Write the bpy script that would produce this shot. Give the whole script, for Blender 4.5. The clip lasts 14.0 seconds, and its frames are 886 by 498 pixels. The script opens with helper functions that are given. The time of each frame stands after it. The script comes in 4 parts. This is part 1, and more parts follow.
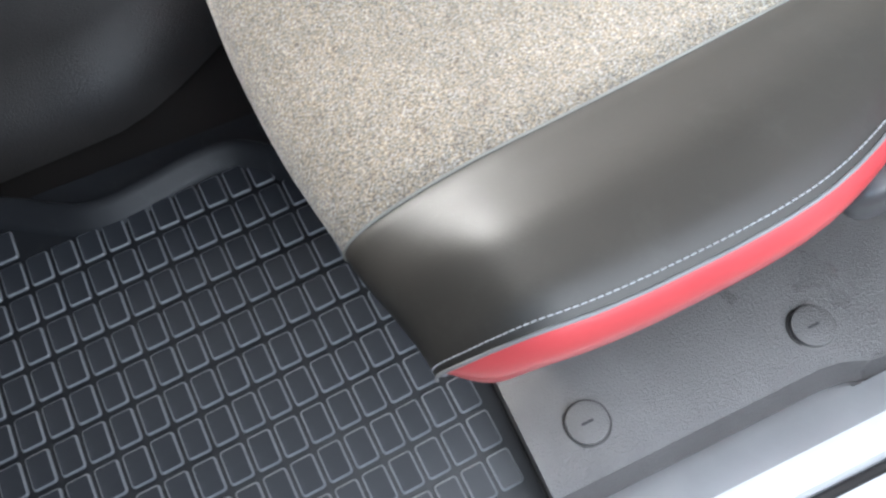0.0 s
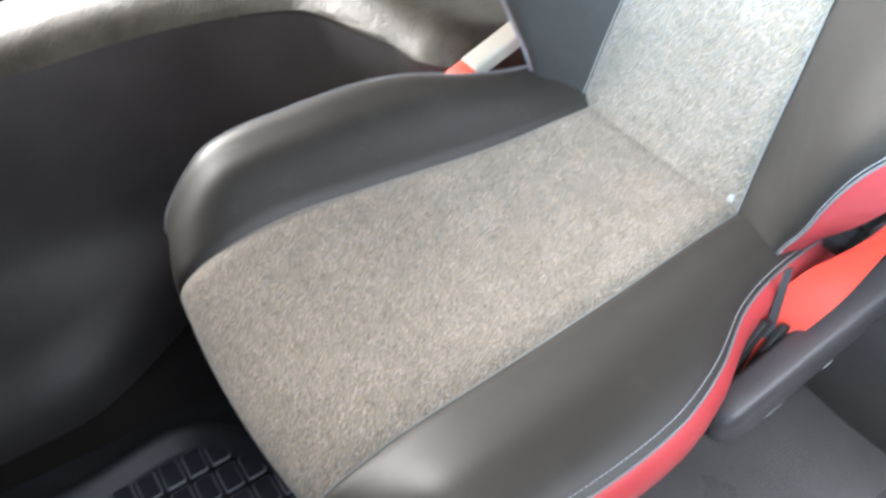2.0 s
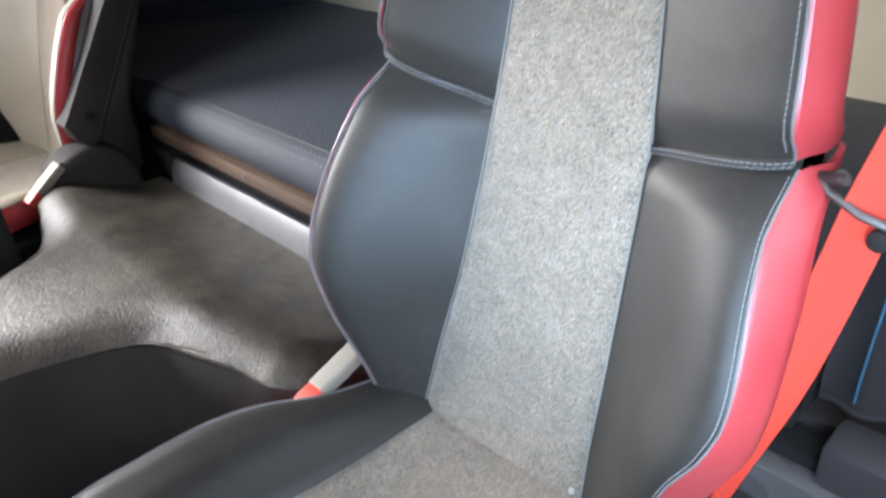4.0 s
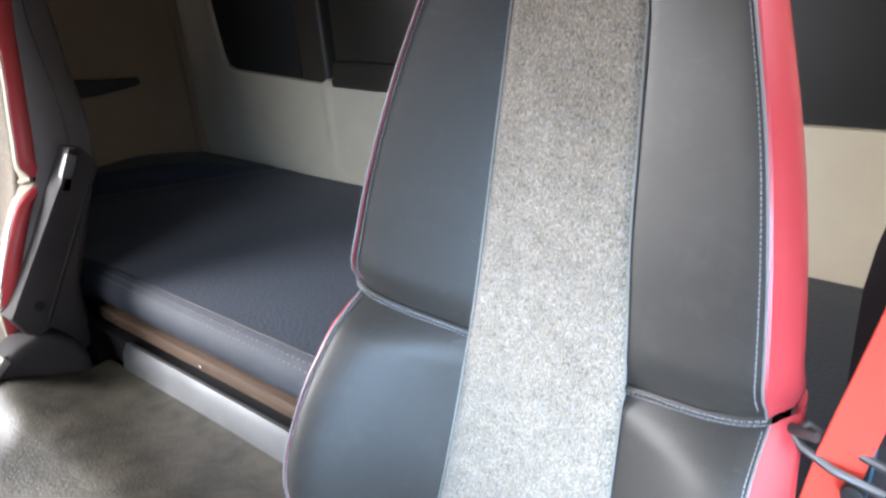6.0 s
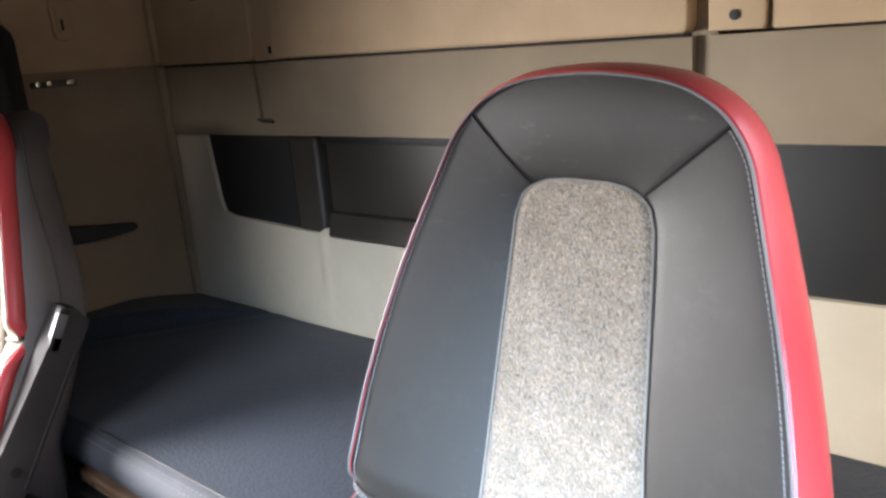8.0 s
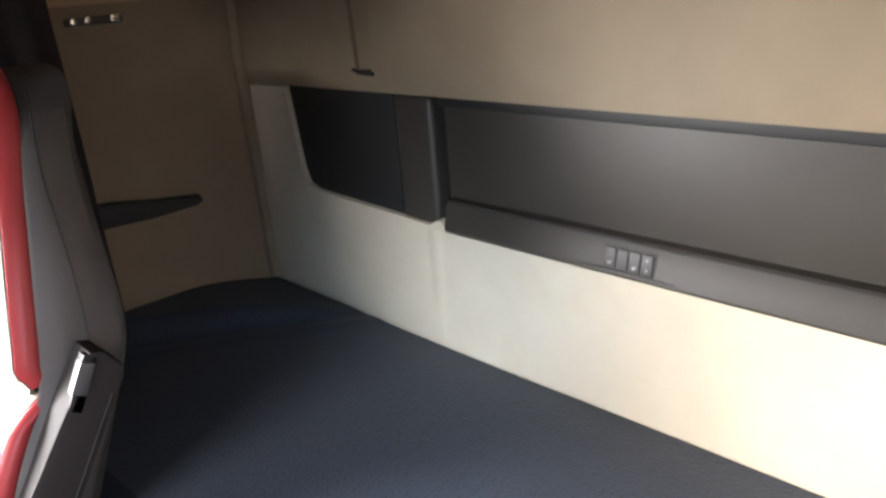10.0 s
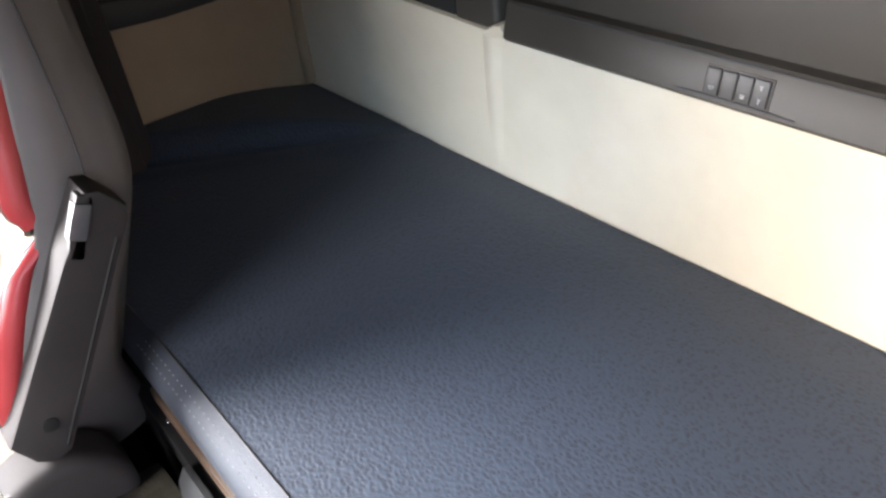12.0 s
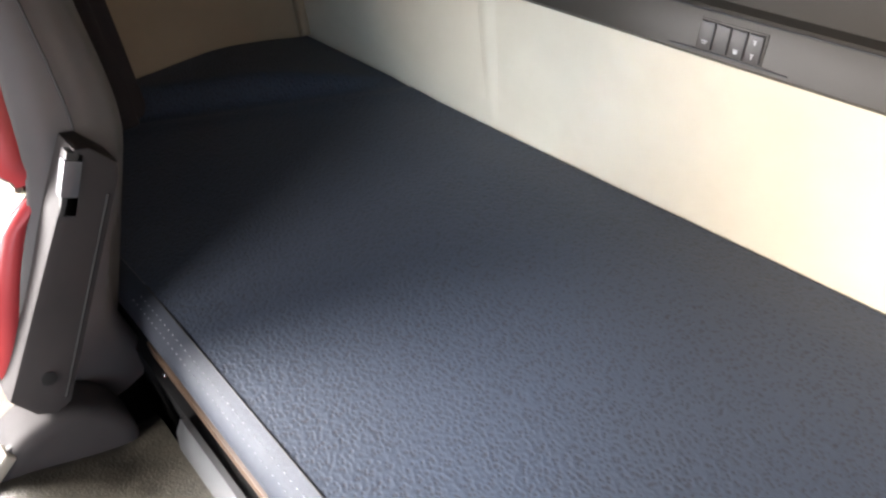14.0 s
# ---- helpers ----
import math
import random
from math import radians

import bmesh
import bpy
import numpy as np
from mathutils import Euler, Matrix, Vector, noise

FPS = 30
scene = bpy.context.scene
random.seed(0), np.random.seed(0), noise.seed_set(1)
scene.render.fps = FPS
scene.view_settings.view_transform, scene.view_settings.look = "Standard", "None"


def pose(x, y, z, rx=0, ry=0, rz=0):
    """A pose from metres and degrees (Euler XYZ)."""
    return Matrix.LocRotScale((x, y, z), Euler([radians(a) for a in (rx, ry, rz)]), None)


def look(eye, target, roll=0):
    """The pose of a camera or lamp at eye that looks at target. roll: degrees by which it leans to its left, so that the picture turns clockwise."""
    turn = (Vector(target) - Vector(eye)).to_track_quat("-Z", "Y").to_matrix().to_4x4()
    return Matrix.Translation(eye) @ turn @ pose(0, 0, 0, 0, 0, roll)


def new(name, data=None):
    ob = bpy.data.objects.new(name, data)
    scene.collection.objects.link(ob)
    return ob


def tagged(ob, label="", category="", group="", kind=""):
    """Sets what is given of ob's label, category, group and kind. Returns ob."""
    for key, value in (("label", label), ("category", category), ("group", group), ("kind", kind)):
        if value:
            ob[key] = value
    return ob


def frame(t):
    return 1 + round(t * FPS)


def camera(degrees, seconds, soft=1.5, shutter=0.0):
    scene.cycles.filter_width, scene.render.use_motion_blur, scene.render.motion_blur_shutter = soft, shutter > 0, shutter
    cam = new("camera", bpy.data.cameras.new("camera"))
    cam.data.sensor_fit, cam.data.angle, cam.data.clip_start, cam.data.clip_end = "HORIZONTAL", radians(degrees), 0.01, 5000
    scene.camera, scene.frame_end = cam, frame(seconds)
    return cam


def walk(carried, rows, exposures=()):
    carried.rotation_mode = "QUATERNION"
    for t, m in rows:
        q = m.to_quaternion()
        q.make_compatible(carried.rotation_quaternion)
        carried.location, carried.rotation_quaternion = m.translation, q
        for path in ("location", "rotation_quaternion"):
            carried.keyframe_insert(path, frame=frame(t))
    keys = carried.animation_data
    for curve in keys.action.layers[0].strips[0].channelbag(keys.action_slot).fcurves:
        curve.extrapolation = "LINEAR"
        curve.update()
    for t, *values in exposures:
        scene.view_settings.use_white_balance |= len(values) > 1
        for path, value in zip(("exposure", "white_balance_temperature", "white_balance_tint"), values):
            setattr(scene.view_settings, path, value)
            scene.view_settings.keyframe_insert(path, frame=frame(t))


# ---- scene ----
cam = camera(61.1, 14.0, soft=2.5, shutter=0.5)
PATH = [
    (0, (0.4, -0.127, 0.924), (-0.437, -0.001, -0.888), -17.4),
    (0.5, (0.411, -0.122, 0.943), (-0.432, 0.005, -0.866), -17.4),
    (1, (0.447, -0.129, 0.991), (-0.45, 0.026, -0.79), -16.6),
    (1.2, (0.456, -0.162, 0.993), (-0.562, 0.127, -0.703), -11.2),
    (1.3, (0.464, -0.156, 1.007), (-0.622, 0.149, -0.644), -11.5),
    (1.5, (0.479, -0.144, 1.015), (-0.716, 0.205, -0.549), -11.8),
    (2, (0.466, -0.151, 1.056), (-0.764, 0.432, -0.409), -8.4),
    (2.5, (0.471, -0.167, 1.066), (-0.787, 0.667, -0.247), -5.8),
    (3, (0.469, -0.121, 1.108), (-0.799, 0.788, -0.144), -7.3),
    (3.5, (0.45, -0.136, 1.151), (-0.813, 0.898, -0.005), -5.8),
    (4.1, (0.465, -0.113, 1.188), (-0.814, 1.038, 0.169), -5.5),
    (6.3, (0.405, -0.099, 1.334), (-0.835, 1.279, 0.582), -4.7),
    (6.5, (0.405, -0.092, 1.343), (-0.841, 1.297, 0.623), -4.4),
    (7, (0.404, -0.084, 1.363), (-0.85, 1.336, 0.722), -4.5),
    (7.5, (0.398, -0.084, 1.386), (-0.866, 1.358, 0.817), -4.5),
    (8, (0.371, -0.066, 1.405), (-0.897, 1.395, 0.898), -4.5),
    (8.5, (0.289, 0.009, 1.426), (-0.992, 1.467, 0.941), -4.8),
    (8.7, (0.241, 0.044, 1.432), (-1.053, 1.492, 0.952), -4.8),
    (10.8, (-0.254, 0.357, 1.437), (-1.655, 1.466, 0.539), -6.0),
    (11, (-0.268, 0.373, 1.421), (-1.657, 1.451, 0.469), -6.1),
    (11.5, (-0.278, 0.403, 1.41), (-1.63, 1.411, 0.334), -6.5),
    (12, (-0.275, 0.408, 1.402), (-1.588, 1.371, 0.241), -6.7),
    (12.5, (-0.271, 0.411, 1.408), (-1.557, 1.345, 0.194), -6.8),
    (13, (-0.262, 0.416, 1.408), (-1.537, 1.337, 0.173), -6.9),
    (13.5, (-0.265, 0.418, 1.406), (-1.531, 1.329, 0.154), -7.0),
    (14, (-0.264, 0.419, 1.407), (-1.528, 1.323, 0.148), -7.1),
]
EXPOSURES = [(0, 0.68, 6120, 10), (0.5, 0.2, 6320, 12), (1.2, 0.2, 6330, 12), (2, 0.28, 6220, 12), (3, -0.1, 6020, 13), (4, -0.4, 5980, 14), (6.5, 0.12, 5850, 14), (7.5, 0.4, 5950, 14), (8, 0.5, 6050, 15), (8.5, 0.66, 6400, 15), (8.7, 0.7, 6450, 15), (10.8, 1.2, 5930, 14), (14, 1.26, 6210, 15)]
walk(cam, [(t, look(eye, target, roll)) for t, eye, target, roll in PATH], EXPOSURES)

# ---- light ----
SUN_ELEVATION, SUN_AZIMUTH = 52.0, 8.0   # the sun stands behind the cab
world = bpy.data.worlds.new("sky")
scene.world = world
world.use_nodes = True
wn = world.node_tree
sky = wn.nodes.new("ShaderNodeTexSky")
sky.sky_type, sky.sun_disc = "NISHITA", False
sky.sun_elevation, sky.sun_rotation = radians(SUN_ELEVATION), radians(SUN_AZIMUTH)
background = next(n for n in wn.nodes if n.type == "BACKGROUND")
background.inputs["Strength"].default_value = 0.06
wn.links.new(sky.outputs[0], background.inputs["Color"])


def lamp(name, kind, m, energy, color, **settings):
    data = bpy.data.lights.new(name, kind)
    data.energy, data.color = energy, color
    if kind == "AREA":
        data.shape = "RECTANGLE"
        data.size, data.size_y = settings["size"], settings["size_y"]
        data.spread = settings.get("spread", math.pi)
    if kind == "SUN":
        data.angle = settings["angle"]
    ob = new(name, data)
    ob.matrix_world = m
    return ob


a, e = radians(SUN_AZIMUTH), radians(SUN_ELEVATION)
sun_way = Vector((math.sin(a) * math.cos(e), math.cos(a) * math.cos(e), math.sin(e)))
lamp("sun", "SUN", look(sun_way * 10, (0, 0, 0)), 3.5, (1.0, 0.95, 0.88), angle=radians(0.6))
# the sky's light through the open door, the windscreen and the far door's window
lamp("door_daylight", "AREA", look((0.66, 0.25, 1.12), (0.06, 0.16, 0.36)), 8.4, (0.89, 0.95, 1.0), size=0.95, size_y=0.95, spread=radians(116))
lamp("door_front_daylight", "AREA", look((0.58, -0.50, 1.06), (-0.02, 0.45, 0.75)), 5.6, (0.58, 0.80, 1.0), size=0.7, size_y=0.40, spread=radians(45))
lamp("windscreen_daylight", "AREA", look((-0.55, -2.5, 2.12), (-0.55, 0.30, 0.80)), 100, (1.0, 0.955, 0.88), size=1.9, size_y=0.58)
lamp("far_window_daylight", "AREA", look((-2.06, -0.32, 1.24), (-0.55, 0.50, 0.60)), 38, (1.0, 0.955, 0.875), size=0.86, size_y=0.62, spread=radians(88))


# ---- materials ----
def material(name):
    m = bpy.data.materials.new(name)
    m.use_nodes = True
    nt = m.node_tree
    return m, nt, nt.nodes["Principled BSDF"]


def link(nt, a, b):
    nt.links.new(a, b)


def coords(nt, scale=(1, 1, 1)):
    tc = nt.nodes.new("ShaderNodeTexCoord")
    mp = nt.nodes.new("ShaderNodeMapping")
    mp.inputs["Scale"].default_value = scale
    link(nt, tc.outputs["Object"], mp.inputs["Vector"])
    return mp.outputs["Vector"]


def noise_tex(nt, v, scale, detail=4.0, rough=0.55):
    n = nt.nodes.new("ShaderNodeTexNoise")
    n.inputs["Scale"].default_value, n.inputs["Detail"].default_value, n.inputs["Roughness"].default_value = scale, detail, rough
    link(nt, v, n.inputs["Vector"])
    return n.outputs["Fac"]


def ramp(nt, fac, stops):
    r = nt.nodes.new("ShaderNodeValToRGB")
    while len(r.color_ramp.elements) < len(stops):
        r.color_ramp.elements.new(0.5)
    for el, (p, c) in zip(r.color_ramp.elements, stops):
        el.position, el.color = p, (*c, 1)
    link(nt, fac, r.inputs["Fac"])
    return r.outputs["Color"]


def mix(nt, fac, a, b, blend="MIX"):
    m = nt.nodes.new("ShaderNodeMix")
    m.data_type, m.blend_type = "RGBA", blend
    for sock, val in ((m.inputs[0], fac), (m.inputs[6], a), (m.inputs[7], b)):
        if isinstance(val, (int, float)):
            sock.default_value = val
        elif isinstance(val, tuple):
            sock.default_value = (*val, 1)
        else:
            link(nt, val, sock)
    return m.outputs[2]


def bump(nt, bsdf, height, strength, distance, before=None):
    b = nt.nodes.new("ShaderNodeBump")
    b.inputs["Strength"].default_value, b.inputs["Distance"].default_value = strength, distance
    link(nt, height, b.inputs["Height"])
    if before is not None:
        link(nt, before, b.inputs["Normal"])
    link(nt, b.outputs["Normal"], bsdf.inputs["Normal"])
    return b.outputs["Normal"]


def voronoi(nt, v, scale, feature="F1"):
    n = nt.nodes.new("ShaderNodeTexVoronoi")
    n.feature = feature
    n.inputs["Scale"].default_value = scale
    link(nt, v, n.inputs["Vector"])
    return n.outputs["Distance"]


def rough_from(nt, bsdf, fac, lo, hi):
    mr = nt.nodes.new("ShaderNodeMapRange")
    mr.inputs["To Min"].default_value, mr.inputs["To Max"].default_value = lo, hi
    link(nt, fac, mr.inputs["Value"])
    link(nt, mr.outputs["Result"], bsdf.inputs["Roughness"])


def grained(name, c, c2, rough, grain, strength=0.25, distance=0.0006, dust=0.0, dust_color=(0.3, 0.27, 0.22), metal=0.0, spec=0.5, sag=0.03):
    """A moulded or covered surface: a fine leathery grain, broad cloudy wear and, where wanted, dust."""
    m, nt, b = material(name)
    v = coords(nt)
    cloud = noise_tex(nt, v, 7.0, 5.0)
    col = mix(nt, ramp(nt, cloud, [(0.3, (0, 0, 0)), (0.7, (1, 1, 1))]), c, c2)
    if dust:
        spots = noise_tex(nt, v, 22.0, 8.0, 0.7)
        col = mix(nt, ramp(nt, spots, [(0.52, (0, 0, 0)), (0.78, (dust,) * 3)]), col, dust_color)
    link(nt, col, b.inputs["Base Color"])
    rough_from(nt, b, cloud, rough - 0.07, rough + 0.09)
    b.inputs["Metallic"].default_value = metal
    b.inputs["Specular IOR Level"].default_value = spec
    first = bump(nt, b, voronoi(nt, v, grain), strength, distance)
    second = bump(nt, b, noise_tex(nt, v, 35.0, 3.0), 0.08, 0.002, first)
    bump(nt, b, noise_tex(nt, v, 11.0, 2.0), sag, 0.008, second)
    return m


def heather(name, dark, mid, light):
    """Woven upholstery of mixed light and dark threads."""
    m, nt, b = material(name)
    v = coords(nt)
    fine = noise_tex(nt, coords(nt, (1.0, 0.45, 0.45)), 880.0, 2.0, 0.8)
    thread = ramp(nt, fine, [(0.36, dark), (0.5, mid), (0.64, light)])
    warm = ramp(nt, noise_tex(nt, v, 330.0, 2.0), [(0.4, (0.9, 0.96, 1.08)), (0.62, (1.1, 1.0, 0.86))])
    col = mix(nt, 0.75, thread, warm, "MULTIPLY")
    cloud = ramp(nt, noise_tex(nt, v, 16.0, 6.0, 0.65), [(0.3, (0.80, 0.79, 0.78)), (0.7, (1.06, 1.05, 1.04))])
    col = mix(nt, 1.0, col, cloud, "MULTIPLY")
    worn = ramp(nt, noise_tex(nt, v, 75.0, 4.0, 0.6), [(0.34, (0.74, 0.72, 0.70)), (0.56, (1.04, 1.04, 1.04))])
    col = mix(nt, 0.5, col, worn, "MULTIPLY")
    link(nt, col, b.inputs["Base Color"])
    b.inputs["Roughness"].default_value = 0.93
    b.inputs["Sheen Weight"].default_value = 0.25
    first = bump(nt, b, fine, 0.55, 0.0012)
    bump(nt, b, noise_tex(nt, v, 18.0, 3.0), 0.12, 0.006, first)
    return m


FABRIC = heather("heather_fabric", (0.085, 0.069, 0.052), (0.215, 0.182, 0.142), (0.395, 0.346, 0.279))
LEATHER = grained("black_leather", (0.0200, 0.0176, 0.0148), (0.029, 0.0255, 0.0214), 0.52, 900.0, 0.16, 0.0003, 0.28, (0.060, 0.057, 0.051), spec=0.5, sag=0.14)


def scuffed(m):
    """Pale rubbed streaks over a covered surface."""
    nt = m.node_tree
    b = nt.nodes["Principled BSDF"]
    old = b.inputs["Base Color"].links[0].from_socket
    streak = noise_tex(nt, coords(nt, (9.0, 9.0, 30.0)), 3.2, 6.0, 0.7)
    patch = noise_tex(nt, coords(nt), 6.5, 3.0)
    fac = mix(nt, 1.0, ramp(nt, streak, [(0.58, (0, 0, 0)), (0.72, (0.5,) * 3)]), ramp(nt, patch, [(0.5, (0, 0, 0)), (0.66, (1, 1, 1))]), "MULTIPLY")
    link(nt, mix(nt, fac, old, (0.085, 0.082, 0.078)), b.inputs["Base Color"])


scuffed(LEATHER)
CREAM_LEATHER = grained("cream_leather", (0.245, 0.215, 0.165), (0.30, 0.265, 0.205), 0.45, 900.0, 0.15, 0.0004)
RED = grained("red_leather", (0.365, 0.038, 0.043), (0.43, 0.052, 0.055), 0.34, 1000.0, 0.12, 0.0003)
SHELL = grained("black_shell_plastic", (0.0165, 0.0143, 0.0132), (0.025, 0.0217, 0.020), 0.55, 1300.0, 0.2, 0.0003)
# SHELL's black plastic made paler: door light and haze put into the colour
FAR_SHELL_LIT = grained("lit_black_shell_plastic", (0.080, 0.0735, 0.0725), (0.108, 0.100, 0.0985), 0.45, 1300.0, 0.2, 0.0003)
GREY_PLASTIC = grained("dark_grey_plastic", (0.040, 0.037, 0.038), (0.058, 0.054, 0.055), 0.33, 1200.0, 0.3, 0.0004)
SILL = grained("grained_sill_plastic", (0.092, 0.086, 0.084), (0.138, 0.130, 0.127), 0.28, 520.0, 0.75, 0.0009, 0.3, (0.15, 0.145, 0.14))
LIP = grained("satin_grey_lip", (0.27, 0.27, 0.275), (0.35, 0.35, 0.355), 0.34, 900.0, 0.15, 0.0003, 0.15, (0.32, 0.31, 0.30))
RUBBER = grained("black_rubber", (0.010, 0.011, 0.0135), (0.018, 0.0195, 0.023), 0.5, 700.0, 0.2, 0.0003, 0.18, (0.10, 0.10, 0.10))
# stud tops paler than the sheet: dust, and light put into the colour
RUBBER_TOP = grained("dusty_lit_rubber_top", (0.019, 0.0215, 0.027), (0.040, 0.0435, 0.051), 0.40, 700.0, 0.25, 0.0004, 0.3, (0.12, 0.122, 0.13))
# wear plus the studs' edge highlight, painted as a pale colour
RUBBER_WORN_GLINT = grained("worn_rubber_edge_glint", (0.115, 0.121, 0.133), (0.31, 0.325, 0.345), 0.36, 700.0, 0.2, 0.0003)


def tunnel_material():
    m, nt, b = material("tunnel_covering")
    v = coords(nt)
    cloud = noise_tex(nt, v, 7.0, 7.0, 0.62)
    stain = ramp(nt, noise_tex(nt, v, 14.0, 9.0, 0.72), [(0.42, (0, 0, 0)), (0.62, (0.8,) * 3)])
    col = mix(nt, ramp(nt, cloud, [(0.35, (0, 0, 0)), (0.65, (1, 1, 1))]), (0.018, 0.0152, 0.0108), (0.041, 0.0355, 0.0252))
    link(nt, mix(nt, stain, col, (0.070, 0.062, 0.0455)), b.inputs["Base Color"])
    rough_from(nt, b, noise_tex(nt, v, 40.0, 6.0, 0.7), 0.40, 0.58)
    b.inputs["Specular IOR Level"].default_value = 0.6
    first = bump(nt, b, voronoi(nt, v, 240.0), 0.55, 0.0014)
    bump(nt, b, noise_tex(nt, v, 28.0, 5.0), 0.25, 0.006, first)
    return m


TUNNEL = tunnel_material()
# a second tunnel colour: the sides' different light is painted in
TUNNEL_SIDE_SHADE = grained("tunnel_side_shade", (0.032, 0.0295, 0.0285), (0.051, 0.047, 0.0445), 0.46, 420.0, 0.5, 0.0009, 0.2, (0.055, 0.05, 0.046))
CREAM = grained("cream_wall_lining", (0.50, 0.435, 0.325), (0.56, 0.495, 0.375), 0.75, 700.0, 0.15, 0.0004, 0.10, (0.40, 0.34, 0.25))
TAN = grained("tan_upper_lining", (0.42, 0.295, 0.17), (0.48, 0.35, 0.21), 0.7, 700.0, 0.15, 0.0004, 0.10, (0.32, 0.24, 0.15))
TAUPE = grained("taupe_wall_lining", (0.225, 0.172, 0.110), (0.265, 0.207, 0.136), 0.75, 700.0, 0.15, 0.0004, 0.10, (0.24, 0.20, 0.14))
DARK_PANEL = grained("dark_brown_panel", (0.031, 0.0258, 0.0198), (0.041, 0.0345, 0.0265), 0.5, 900.0, 0.2, 0.0004)
BLACK_PANEL = grained("black_panel", (0.010, 0.0098, 0.0092), (0.014, 0.0135, 0.0127), 0.6, 900.0, 0.2, 0.0004)
ALU = grained("brushed_trim", (0.105, 0.108, 0.112), (0.16, 0.163, 0.168), 0.44, 1500.0, 0.1, 0.0002, 0.2, (0.2, 0.19, 0.18), 0.7)
SILVER = grained("pale_sill_trim", (0.72, 0.73, 0.74), (0.79, 0.79, 0.80), 0.35, 1500.0, 0.1, 0.0002)
ARMREST = grained("dark_armrest_plastic", (0.029, 0.0265, 0.0262), (0.042, 0.0385, 0.038), 0.66, 1200.0, 0.3, 0.0004, spec=0.12)
DARK_METAL = grained("dark_guide_metal", (0.10, 0.095, 0.09), (0.15, 0.14, 0.135), 0.5, 2000.0, 0.05, 0.0001, metal=0.8)
CHROME = grained("chrome", (0.75, 0.75, 0.75), (0.82, 0.82, 0.82), 0.15, 2000.0, 0.02, 0.0001, metal=1.0)
SEAM = grained("seam_thread", (0.19, 0.18, 0.16), (0.26, 0.245, 0.22), 0.8, 3000.0)
STITCH = grained("pale_thread", (0.23, 0.235, 0.243), (0.30, 0.305, 0.315), 0.85, 3000.0)
EDGE = grained("grey_edge_cord", (0.13, 0.13, 0.132), (0.18, 0.18, 0.183), 0.7, 2500.0)
PIPING = grained("grey_piping", (0.035, 0.034, 0.036), (0.055, 0.053, 0.055), 0.75, 2500.0, spec=0.25)
BUCKLE_TAN = grained("tan_buckle_cover", (0.25, 0.228, 0.185), (0.31, 0.285, 0.235), 0.5, 1200.0)
BUCKLE_RED = grained("red_button_plastic", (0.62, 0.06, 0.035), (0.70, 0.08, 0.05), 0.35, 2000.0)
DEEP_BLACK = grained("deep_black_trim", (0.007, 0.0068, 0.0068), (0.011, 0.0105, 0.0105), 0.7, 900.0, 0.2, 0.0004, spec=0.3)
CURTAIN = grained("dark_curtain_cloth", (0.015, 0.0112, 0.0118), (0.022, 0.0165, 0.0172), 0.9, 1500.0, 0.4, 0.0006)
TRIM_BLUE = grained("blue_thread", (0.03, 0.09, 0.14), (0.04, 0.11, 0.17), 0.8, 2000.0)
TRIM_GREEN = grained("green_thread", (0.08, 0.10, 0.03), (0.11, 0.13, 0.04), 0.8, 2000.0)
SWITCH = grained("switch_plastic", (0.036, 0.032, 0.029), (0.048, 0.043, 0.039), 0.42, 1500.0, 0.15, 0.0003)
ICON = grained("pale_print", (0.36, 0.36, 0.35), (0.42, 0.42, 0.41), 0.6, 2000.0)


def belt_material():
    m, nt, b = material("orange_red_webbing")
    w = nt.nodes.new("ShaderNodeTexWave")
    w.inputs["Scale"].default_value = 260.0
    w.inputs["Distortion"].default_value = 0.4
    link(nt, coords(nt), w.inputs["Vector"])
    link(nt, mix(nt, w.outputs["Fac"], (0.62, 0.045, 0.025), (0.72, 0.065, 0.035)), b.inputs["Base Color"])
    b.inputs["Roughness"].default_value = 0.6
    bump(nt, b, w.outputs["Fac"], 0.3, 0.0005)
    return m


def mattress_material():
    m, nt, b = material("dimpled_mattress_cloth")
    v = coords(nt)
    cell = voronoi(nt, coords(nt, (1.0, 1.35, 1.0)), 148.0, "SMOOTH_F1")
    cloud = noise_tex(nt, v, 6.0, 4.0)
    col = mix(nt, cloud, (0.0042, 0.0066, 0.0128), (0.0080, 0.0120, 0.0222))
    # shade of the dimples put into the colour: cell centres stay darker
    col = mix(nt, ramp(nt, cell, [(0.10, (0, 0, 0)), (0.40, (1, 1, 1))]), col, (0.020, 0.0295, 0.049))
    lint = ramp(nt, noise_tex(nt, v, 420.0, 2.0, 0.9), [(0.72, (0, 0, 0)), (0.82, (0.25,) * 3)])
    link(nt, mix(nt, lint, col, (0.10, 0.10, 0.11)), b.inputs["Base Color"])
    b.inputs["Roughness"].default_value = 0.66
    b.inputs["Sheen Weight"].default_value = 0.08
    first = bump(nt, b, cell, 0.5, 0.0026)
    bump(nt, b, noise_tex(nt, v, 300.0, 3.0), 0.25, 0.0008, first)
    return m


def wood_material():
    m, nt, b = material("worn_brown_wood")
    v = coords(nt, (1.2, 30.0, 30.0))
    n = noise_tex(nt, v, 6.0, 6.0)
    link(nt, ramp(nt, n, [(0.3, (0.045, 0.028, 0.018)), (0.7, (0.115, 0.072, 0.045))]), b.inputs["Base Color"])
    b.inputs["Roughness"].default_value = 0.55
    bump(nt, b, n, 0.3, 0.001)
    return m


